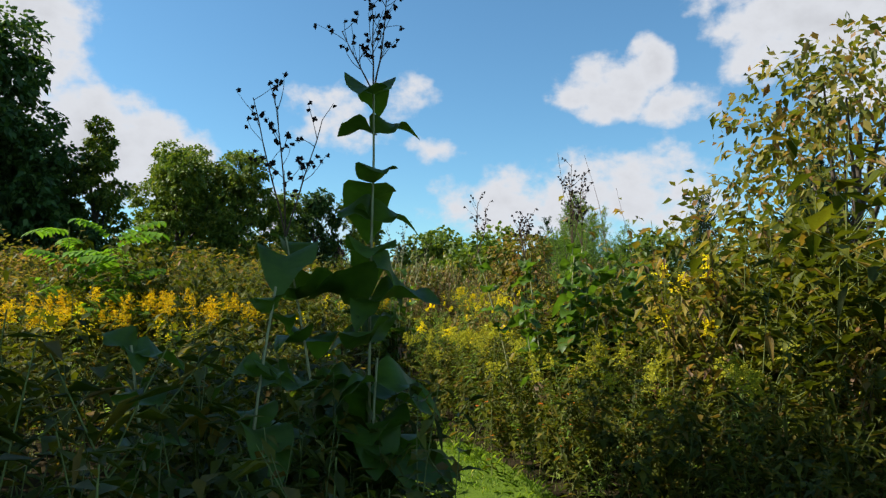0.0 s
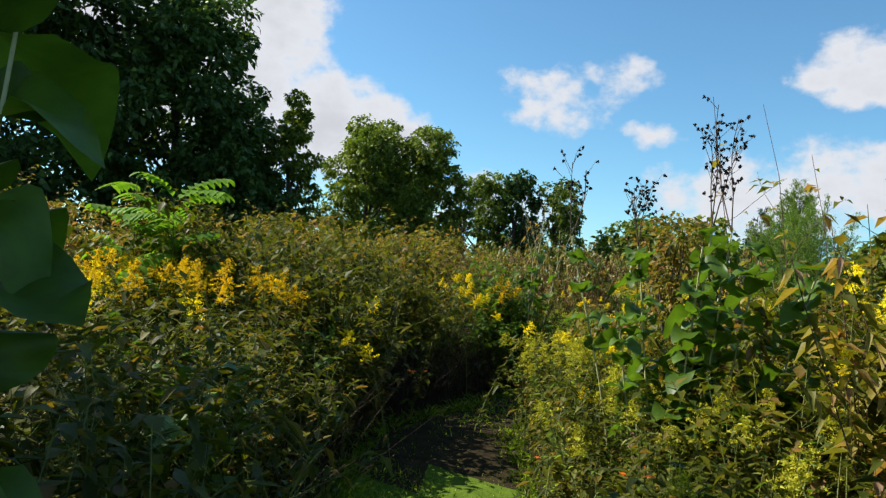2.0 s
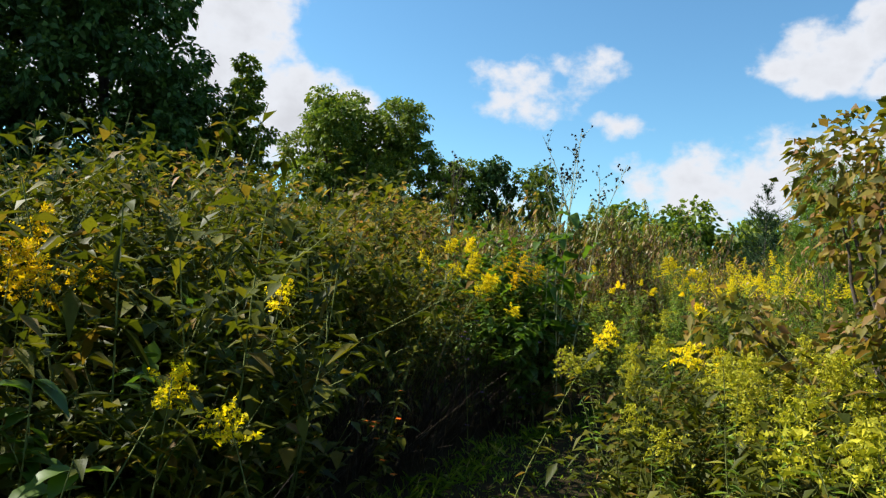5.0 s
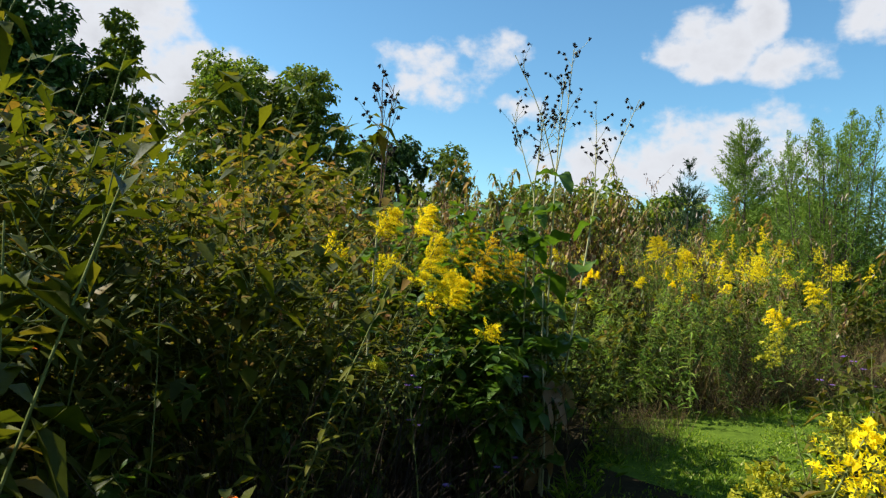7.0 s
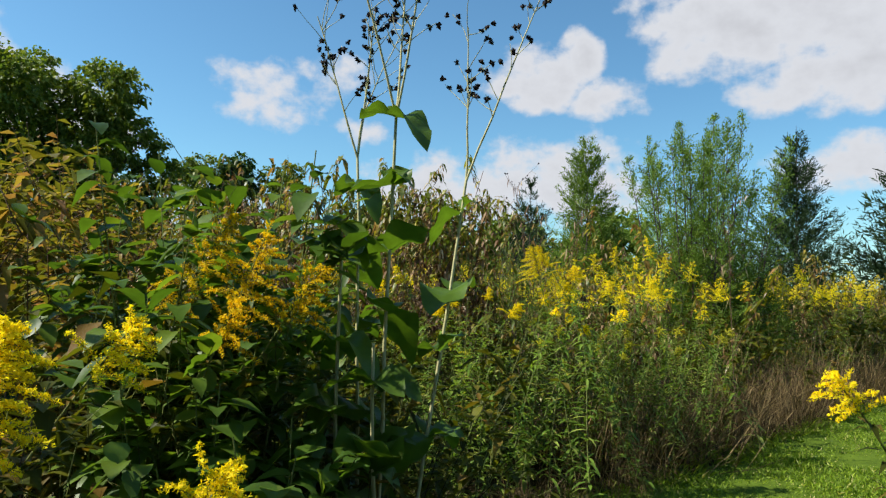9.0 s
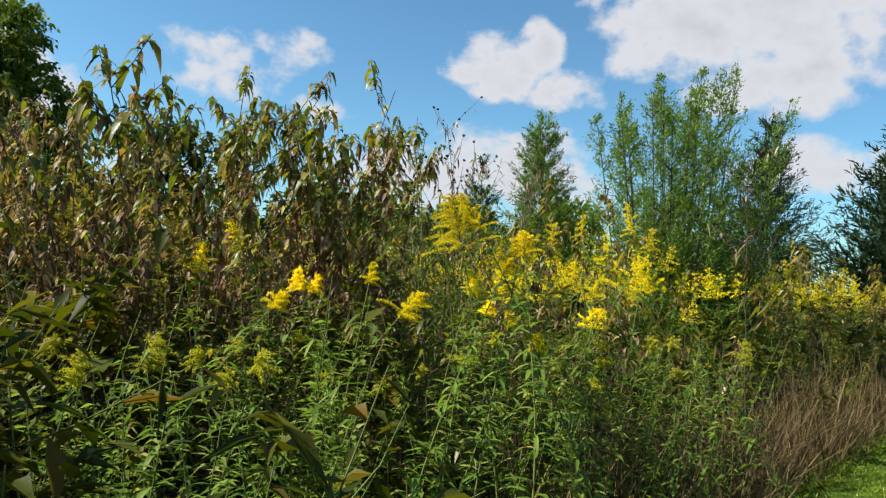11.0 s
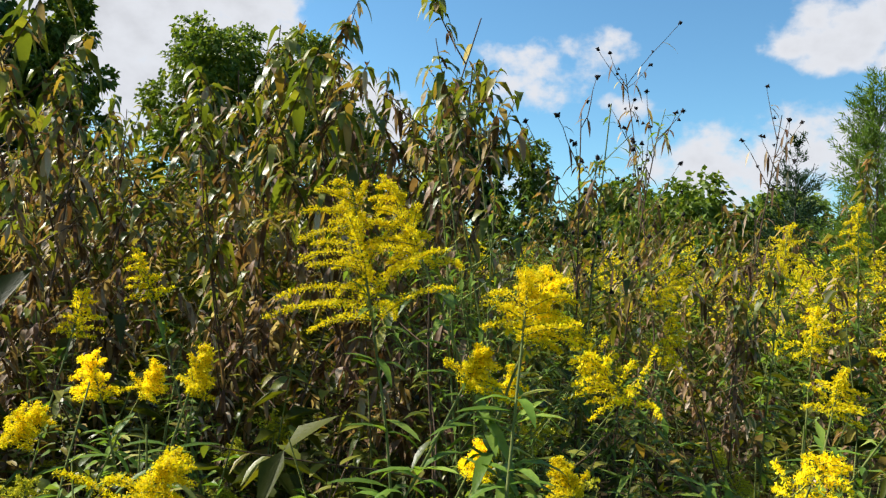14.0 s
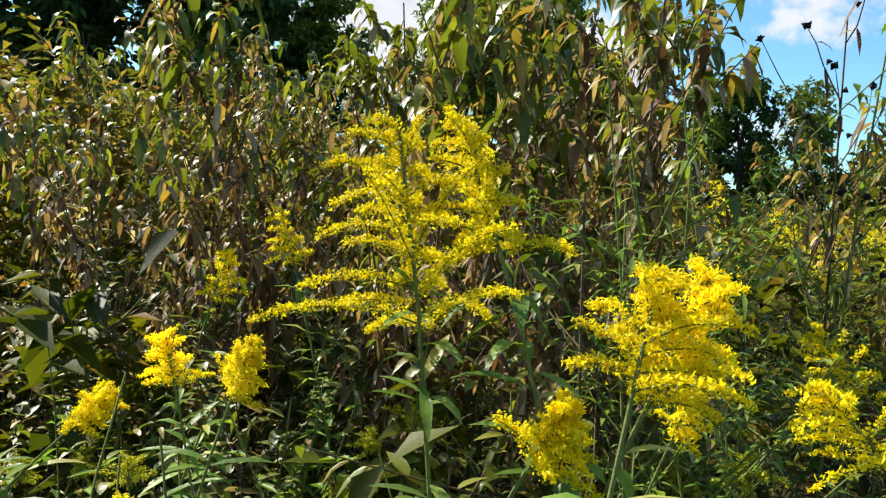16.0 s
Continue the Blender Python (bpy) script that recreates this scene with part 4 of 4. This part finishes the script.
plume_at(1.32, 16.95, 1.8, 516, 0.7, 0.1, 1.5, 0.8)
plume_at(1.55, 17.0, 1.88, 517, 0.65, 0.1, 1.5, 0.7)
plume_at(1.95, 17.2, 2.0, 518, 0.75, 0.08, 1.5, 0.8, "tall upright goldenrod with a pointed yellow plume")
plume_at(2.2, 17.3, 1.85, 519, 0.7, 0.12, 0.5, 0.8)
plume_at(0.95, 16.9, 1.65, 520, 0.7, 0.3, 0.2, 1.0)
plume_at(1.1, 15.75, 1.3, 521, 0.5, 0.35, 0.1, 0.8)
# beside the middle stretch
plume_at(-1.27, 10.62, 1.56, 530, 0.8, 0.22, 0.3, 1.0, "leaning goldenrod with a heavy golden plume over the trail")
plume_at(-1.33, 10.7, 1.68, 531, 0.45, 0.2, 0.6, 0.8)
plume_at(-1.5, 10.7, 1.66, 532, 0.4, 0.25, 0.1, 0.8)
plume_at(-1.22, 10.8, 1.40, 547, 0.5, 0.25, 0.1, 0.8)
plume_at(-1.47, 10.5, 1.12, 548, 0.18, 0.25, 0.1, 0.6, "budding goldenrod low in the shade", GOLD_PALE)
plume_at(-1.3, 11.25, 1.42, 533, 0.55, 0.3, -0.2, 0.9)
plume_at(-1.42, 11.4, 1.32, 534, 0.5, 0.25, -0.8, 0.9)
plume_at(-1.6, 11.45, 1.5, 535, 0.6, 0.25, 0.4, 0.9)
plume_at(-1.9, 11.5, 1.6, 536, 0.6, 0.25, 0.4, 0.9)
plume_at(-1.75, 11.9, 1.48, 549, 0.7, 0.25, 0.2, 0.9)
plume_at(-2.0, 12.0, 1.52, 550, 0.7, 0.2, 0.4, 0.9)
plume_at(-1.35, 11.8, 1.4, 551, 0.6, 0.3, -0.3, 0.9)
plume_at(-1.15, 11.65, 1.15, 552, 0.5, 0.35, -0.3, 0.9)
plume_at(-1.34, 12.62, 1.68, 537, 0.95, 0.25, -0.5, 1.2, "goldenrod with a heavy orange-yellow plume beside a cup plant", gold=GOLD_DEEP)
plume_at(-1.18, 12.5, 1.62, 538, 0.95, 0.25, -0.7, 1.2, gold=GOLD_DEEP)
plume_at(-1.05, 12.5, 1.52, 539, 0.8, 0.3, -0.4, 1.1, gold=GOLD_DEEP)
plume_at(-1.5, 12.75, 1.5, 540, 0.75, 0.2, 3.0, 1.0, gold=GOLD_DEEP)
plume_at(-1.25, 12.45, 1.42, 541, 0.7, 0.3, -0.8, 1.0, gold=GOLD_DEEP)
plume_at(0.47, 12.15, 1.26, 542, 0.6, 0.3, 3.0, 0.9)
plume_at(0.6, 12.05, 1.42, 543, 0.55, 0.2, 2.6, 0.8)
plume_at(0.48, 10.5, 1.02, 544, 0.32, 0.5, 2.9, 0.9, "goldenrod bending over the mown grass")
plume_at(0.65, 10.4, 1.15, 545, 0.35, 0.3, 2.6, 0.8)
plume_at(0.55, 10.8, 0.9, 546, 0.4, 0.5, 3.2, 0.8)
# first stretch, on the west side
for i in range(52):
    r = R(600 + i)
    plume_at(r.uniform(-4.4, -1.95), r.uniform(6.6, 8.2), r.uniform(1.4, 1.64), 620 + i, r.uniform(0.5, 0.95), 0.2, gold=GOLD_DEEP)
for i, (x, y, z) in enumerate([(-1.34, 7.58, 0.98), (-1.5, 7.5, 1.1), (-1.75, 8.6, 1.35), (-0.3, 9.5, 1.2), (0.1, 9.3, 1.15)]):
    plume_at(x, y, z, 660 + i, 0.7, 0.25)
for i in range(30):
    r = R(700 + i)
    x, y = r.uniform(0.1, 1.6), r.uniform(5.6, 9.4)
    if inside(np.array([[x, y]]), TRAIL)[0] or abs(x - 0.9) < 0.25:
        continue
    plume_at(x, y, r.uniform(0.8, 1.3), 720 + i, r.uniform(0.4, 0.7), 0.25, None, 0.7, "short goldenrod with pale yellow bloom among herbs", GOLD if i % 2 else GOLD_PALE)


def cup_plant(x, y, stems, seed, label, heads=True, leaf_size=0.32, dark=True, step=0.2, bare=0.0):
    """Cup plant: square stalks with pairs of big rough leaves, and tall branching tops with dark seed heads. stems: dx, dy, leafy to, top."""
    r = R(seed)
    root = new("cup_plant")
    root.empty_display_size = 0.1
    tagged(root, label, "cup plant", "cup plants")
    root.location = (x, y, 0)

    def part(name, g, mats, tag="", kind="", under=None):
        ob = new(name, mesh_of(name, g, mats))
        ob.parent = under or root
        return tagged(ob, tag, kind=kind)

    for dx, dy, leafy, top in stems:
        g = Geo()
        line = curve((dx * 0.5, dy * 0.5, 0), (dx * 0.3, dy * 0.3, 1), leafy, 9, (dx * 0.3, dy * 0.3, 0), r, 0.02)
        tube(g, line, 0.0085, 0.005, 4)
        stalk = part("stalk", g, [PALE_STEM])
        node = 0
        zz = bare + r.uniform(0.15, 0.3)
        while zz < leafy + 0.02:
            p = on_line(line, np.array([min(zz / leafy, 1.0)]))[0]
            for half in (0, 1, 2):
                if half == 2 and (step > 0.25 or r.uniform() < 0.45):
                    continue
                a = node * 1.57 + half * math.pi * (1 if half < 2 else 0.27) + r.normal(0, 0.25) + seed
                L = leaf_size * (1.15 - 0.45 * zz / leafy) * r.uniform(0.7, 1.15) * (0.7 if half == 2 else 1)
                lg = Geo()
                old = zz < 0.8 and r.uniform() < 0.5
                leaves(lg, p[None], ring_dirs(np.array([a]), np.array([r.normal(-0.9, 0.3) if old else r.normal(0.4, 0.4)])), unit(UP + r.normal(0, 0.3, 3)), L, L * (0.35 if old else r.uniform(0.68, 0.86)), r.uniform(0.15, 0.8), 0.35, (0.05, 0.13, 0.24, 0.34, 0.45, 0.56, 0.68, 0.8, 0.91), 0.66, 0, 0.3)
                part("leaf", lg, [DRY if old else CUP], "withered brown leaf" if old else "")
            node += 1
            zz += r.uniform(0.8, 1.2) * step
        if heads and top - leafy > 0.45:
            tip = line[-1]
            for b in range(r.integers(2, 4)):
                seeds, twigs = Geo(), Geo()
                ln = (top - leafy) * r.uniform(0.6, 1.0)
                tw = curve(tip, ring_dirs(np.array(b * 2.1 + seed), np.array(r.uniform(1.2, 1.45))), ln, 7, UP * 0.3, r, 0.06)
                tube(twigs, tw, 0.0045, 0.002, 4)
                for c in range(r.integers(9, 14)):
                    s = on_line(tw, np.array([r.uniform(0.3, 1.0)]))[0]
                    t2 = curve(s, ring_dirs(np.array(r.uniform(0, 6.28)), np.array(r.uniform(0.5, 1.2))), r.uniform(0.06, 0.2), 4, UP * 0.3, r, 0.14)
                    tube(twigs, t2, 0.0022, 0.0012, 3)
                    ends = on_line(t2, np.array([1.0, 0.8, 0.6]))[: r.integers(1, 4)]
                    for e in ends:
                        e = e + r.normal(0, 0.01, 3)
                        n = 7
                        d = unit(r.normal(size=(n, 3)) + UP * 0.6)
                        leaves(seeds, np.repeat(e[None], n, 0), d, unit(r.normal(size=(n, 3))), 0.018, 0.014, 0.1, 0.3, ())
                        specks(seeds, e[None], 0.012, 0, r)
                st = part("flower_stalk", twigs, [BROWN_STEM if dark else PALE_STEM])
                part("seed_cluster", seeds, [SEED], "dry black seed cluster", "stuff", st)
    return root


cup_plant(-0.36, 3.05, [(0.05, 0, 2.5, 3.1), (-0.24, 0.12, 1.85, 2.6), (0.08, -0.16, 1.3, 1.5)], 11, "tall cup plant with heart-shaped leaves and dark seed heads", leaf_size=0.42)
cup_plant(-0.8, 2.5, [(0.05, 0.1, 1.6, 2.0), (-0.2, -0.1, 1.4, 1.8)], 13, "leafy cup plant in deep shade", False, 0.3)
cup_plant(1.1, 6.7, [(0.25, 0.2, 2.1, 3.0), (0.0, -0.25, 1.95, 2.3), (-0.15, 0.1, 1.9, 2.3), (0.35, -0.35, 1.95, 2.4), (0.1, 0.0, 2.05, 2.95), (0.5, 0.1, 1.8, 2.1), (0.15, -0.4, 1.6, 1.9), (0.6, -0.3, 1.9, 2.2), (-0.3, -0.2, 1.5, 1.8)], 15, "dense clump of cup plants with big green leaves", leaf_size=0.27, step=0.13, bare=0.6)
cup_plant(1.0, 6.95, [(-0.42, 0.15, 2.05, 2.7), (-0.12, 0.1, 1.95, 2.45)], 17, "cup plant with branching dark seed heads", leaf_size=0.27, bare=0.95)
cup_plant(-0.82, 12.62, [(0.02, 0, 2.05, 2.9), (0.14, 0.2, 1.9, 2.8), (-0.05, 0.3, 2.0, 2.75), (-0.15, 0.1, 1.7, 2.0), (0.05, -0.1, 1.3, 1.6)], 12, "tall cup plant with pale stalks and dark seed heads", leaf_size=0.25, dark=False, step=0.25)
cup_plant(-1.75, 11.7, [(0, 0, 1.7, 2.8)], 18, "withered cup plant with a dry branching top", leaf_size=0.22)


def spire(x, y, tall, seed, label):
    """Thin dry stalk with small hanging leaves and round heads."""
    r = R(seed)
    st, lf, hd = Geo(), Geo(), Geo()
    line = curve((0, 0, 0), UP, tall, 9, r.normal(0, 0.1, 3), r, 0.03)
    tube(st, line, 0.006, 0.002, 4)
    lines = [line]
    for b in range(15):
        s = on_line(line, np.array([r.uniform(0.6, 1.0)]))[0]
        tw = curve(s, ring_dirs(np.array(b * 2.4), np.array(r.uniform(0.4, 1.1))), r.uniform(0.15, 0.4), 5, UP * 0.5, r, 0.1)
        tube(st, tw, 0.0025, 0.0012, 3)
        lines.append(tw)
        specks(hd, tw[-1:] + 0, 0.013, 0, r)
        specks(hd, tw[-1:] + r.normal(0, 0.004, (1, 3)), 0.013, 0, r)
        specks(hd, tw[2:3] + r.normal(0, 0.02, (1, 3)), 0.011, 0, r)
    for ln in lines:
        n = 3
        leaves(lf, on_line(ln, r.uniform(0.1, 0.8, n)), ring_dirs(r.uniform(0, 6.28, n), r.normal(-0.6, 0.5, n)), UP, r.uniform(0.04, 0.1, n), 0.013, 0.6, 0.4, (0.3, 0.65))
    root = thing_of("dry_sunflower", {"stalk": (st, [BROWN_STEM]), "hanging_leaves": (lf, [DRY]), "seed_cluster": (hd, [SEED])}, label, "wildflower")
    root.location = (x, y, 0)


spire(0.97, 17.76, 2.65, 31, "tall dry wildflower stalk with round seed heads")
spire(1.2, 17.9, 2.4, 32, "dry wildflower stalk with round seed heads")
spire(0.75, 17.6, 2.25, 33, "thin wildflower stalk with round seed heads")
spire(0.62, 16.95, 2.2, 34, "green-stemmed wildflower gone to seed")
spire(2.6, 16.6, 2.3, 35, "dry wildflower stalk among goldenrod")

# tall brown-leaved plants at the bend
protos, heights = [], []
for i in range(6):
    parts = tall_leafy(R(800 + i), 2.4, 1, 0.3 if i < 3 else -0.05, 1, 0.1, 0.13)
    heights.append(max(g.arrays()[0][:, 2].max() for g, m in parts.values()))
    protos.append(thing_of("tall_weed", parts, "tall weed with drooping leaves, green on top and brown below", "weed", "tall weeds at the bend"))
count, used = 0, set()
WEEDS = [(0.18, 16.5, 2.15), (0.05, 16.6, 2.35), (-0.15, 16.85, 2.6), (-0.4, 16.8, 2.62), (-0.62, 16.95, 2.7), (-0.95, 17.0, 2.75), (-1.05, 16.7, 2.55), (-0.3, 16.4, 2.2), (0.1, 16.9, 2.4),
         (-1.3, 16.9, 2.6), (-1.5, 16.5, 2.3), (-0.9, 16.05, 1.9), (-0.1, 16.25, 1.95), (0.22, 16.62, 2.25), (0.1, 16.45, 2.3), (0.05, 16.75, 2.32), (-0.05, 16.7, 2.42), (1.2, 16.95, 1.7), (1.38, 17.05, 1.78), (1.55, 16.9, 1.65), (1.3, 17.3, 1.85)]
r = R(820)
for i in range(24):
    x, y = r.uniform(-2.6, -0.2), r.uniform(16.1, 17.6)
    WEEDS.append((x, y, min(2.4, 1.8 + 0.5 * (y - 16.0) + 0.1 * max(0, -x) + r.uniform(-0.1, 0.2))))
for x, y, z in WEEDS:
    m = pose(x, y, 0, 0, 0, count * 77.0)
    kind = count % 3 + (3 if x > 1 or count % 5 and (x > -0.45 or count % 2) else 0)
    ob = copy_thing(protos[kind], m) if kind in used else protos[kind]
    used.add(kind)
    ob.matrix_basis = m
    s = z / heights[kind]
    ob.scale = (s, s, s)
    count += 1


# feathery green plants beside the brown weeds
for i, (x, y, z) in enumerate([(0.42, 16.3, 2.02), (0.52, 16.45, 2.1), (0.6, 16.6, 2.2), (0.36, 16.5, 1.9), (0.68, 16.75, 2.2), (0.5, 16.15, 1.75), (0.3, 16.2, 1.7), (0.78, 16.6, 1.95), (0.62, 16.25, 1.8)]):
    root = thing_of("wild_aster", leafy_herb(R(860 + i), z, 1, 0.055, 0.2, 330, STALK_LEAF, 12), "tall feathery green aster with small narrow leaves", "wildflower", "feathery asters at the bend")
    root.location = (x, y, 0)


def compound_sapling(x, y, tall, seed):
    """Sapling with long feather-shaped leaves of many leaflets."""
    r = R(seed)
    root = new("sapling")
    root.location = (x, y, 0)
    tagged(root, "sapling with bright green feathery compound leaves", "sapling")
    st = Geo()
    line = curve((0, 0, 0), UP, tall * 0.86, 7, r.normal(0, 0.1, 3), r, 0.03)
    tube(st, line, 0.012, 0.005, 6)
    ob = new("stem", mesh_of("stem", st, [STEM]))
    ob.parent = root
    for i in range(13):
        g = Geo()
        p = on_line(line, np.array([r.uniform(0.5, 1.0)]))[0]
        rib = curve(p, ring_dirs(np.array(i * 2.4), np.array(r.uniform(0.2, 1.1))), r.uniform(0.4, 0.65), 7, (0, 0, -1.0), r, 0.04)
        tube(g, rib, 0.003, 0.0015, 3, 1)
        t = np.repeat(np.linspace(0.25, 0.97, 7), 2)
        d = unit(np.gradient(rib, axis=0))
        d = d[np.clip((t * 6).astype(int), 0, 6)]
        side = unit(np.cross(d, UP)) * np.tile([1, -1], 7)[:, None]
        leaves(g, on_line(rib, t), side + d * 0.35 - UP * 0.15, UP, r.uniform(0.14, 0.2, 14), 0.085, 0.35, 0.2, (0.2, 0.5, 0.8), 0.8)
        ob = new("compound_leaf", mesh_of("compound_leaf", g, [BRIGHT, STEM]))
        ob.parent = root


compound_sapling(-3.55, 8.0, 2.5, 41)
compound_sapling(-4.55, 8.5, 2.8, 42)
compound_sapling(-3.95, 8.3, 2.6, 43)


def flowering_herb(name, x, y, tall, seed, mat, label, category, petals=7, spots=9, leaf=0.085, ratio=0.5):
    r = R(seed)
    parts = leafy_herb(r, tall, 2, leaf, ratio, 120)
    f = Geo()
    v = parts["foliage"][0].arrays()[0]
    for i in range(spots):
        c = v[r.integers(0, len(v))] * np.array((1.05, 1.05, 1.0)) + UP * 0.01
        n = petals
        leaves(f, np.repeat(c[None], n, 0), ring_dirs(np.arange(n) * 6.28 / n, np.full(n, 0.35)), UP, 0.026, 0.017, 0.3, 0.3, (0.35, 0.7))
    parts["flowers"] = (f, [mat])
    root = thing_of(name, parts, label, category)
    root.location = (x, y, 0)
    root.rotation_euler = (0, 0, r.uniform(0, 6))


for i, (x, y, h) in enumerate([(-1.15, 4.9, 0.85), (-1.35, 5.3, 0.8), (-1.0, 4.5, 0.75), (-1.65, 8.9, 1.2), (-1.8, 9.3, 1.0), (-1.6, 9.6, 0.9), (-2.1, 9.2, 1.75), (0.15, 9.9, 0.5), (1.0, 5.6, 0.9), (-1.3, 5.7, 0.95), (-1.8, 6.3, 1.1), (-2.3, 6.8, 1.45), (0.85, 6.1, 0.8), (0.6, 6.6, 0.75), (-1.1, 5.2, 0.9)]):
    flowering_herb("jewelweed", x, y, h, 900 + i, ORANGE, "leafy jewelweed with small orange flowers", "wildflower", 5, 12)
for i, (x, y, h) in enumerate([(0.95, 12.2, 1.15), (1.1, 12.35, 1.0), (-1.35, 11.2, 1.2), (-0.95, 12.2, 0.9)]):
    flowering_herb("aster", x, y, h, 930 + i, PURPLE, "green aster with small purple flowers", "wildflower", 9, 10, 0.06, 0.3)

# broad-leaved growth round the cup plant at the bend
r = R(1190)
BROAD = [(-1.3, 12.9, 1.95), (-1.25, 13.2, 1.9), (-1.5, 13.1, 2.1), (-1.15, 12.3, 1.1), (-1.2, 12.05, 1.0), (-1.3, 12.3, 1.2), (-1.45, 12.5, 1.5), (-1.6, 13.0, 2.1)]
BROAD += [(r.uniform(-2.0, -0.95), r.uniform(12.7, 13.7), r.uniform(1.5, 2.05)) for i in range(10)]
BROAD += [(r.uniform(-1.6, -1.0), r.uniform(12.0, 12.7), r.uniform(0.7, 1.1)) for i in range(9)]
for i, (x, y, z) in enumerate(BROAD):
    root = thing_of("broad_herb", leafy_herb(R(1200 + i), z, 2, 0.12, 0.55, 150, CUP, 9), "bushy herb with broad green leaves beside a cup plant", "herb", "broad-leaved herbs by the cup plant")
    root.matrix_basis = pose(x, y, 0, 0, 0, i * 70.0)

# brambles in the shade
protos = [thing_of("bramble", leafy_herb(R(950 + i), 0.95 + 0.1 * i, 2, 0.12, 0.55, 75, CUP, 6), "bramble with broad toothed leaves in the shade", "bramble", "brambles beside the trail") for i in range(4)]
spots = scatter(-2.6, 0, 3.5, 12, 0.3, lambda x, y, off: (off < 1.1) & (off > np.where(y > 9.4, 0.7, 0.3)) & west(x, y), 0.06, (0.6, 1.05))
for i, s in enumerate(spots[:70]):
    m = pose(s[0], s[1], 0, math.degrees(s[5]), math.degrees(s[6]), math.degrees(s[3]))
    if i < 4:
        ob = protos[i]
        ob.matrix_basis = m
    else:
        ob = copy_thing(protos[i % 4], m)
    ob.scale = (s[4], s[4], s[4])

# leafy growth in front of the tall weeds
front = scatter(-2.6, 1.2, 15.2, 16.8, 0.27, lambda x, y, off: (off > 0.25) & (west(x, y) | MEADOW_N(x, y)) & (y > 15.8 + 0.1 * x), 0.1, (0.8, 1.15))
planted("yellowing_herb", [leafy_herb(R(990 + i), 1.25 + 0.1 * i, 2, 0.075, 0.32, 105, OLIVE, 8, BROWN_STEM) for i in range(4)], front, "bushy herb with yellow-green pointed leaves at the bend", "herb", "yellowing herbs at the bend")

for i, (x, y, z) in enumerate([(1.87, 5.9, 1.85), (2.05, 6.0, 1.75), (2.2, 5.8, 1.9), (1.75, 5.5, 1.45), (2.4, 6.2, 1.85), (2.0, 5.3, 1.4)]):
    plume_at(x, y, z, 1100 + i, 0.7, 0.2, None, 0.9, "tall goldenrod with a golden plume beside a shrub")
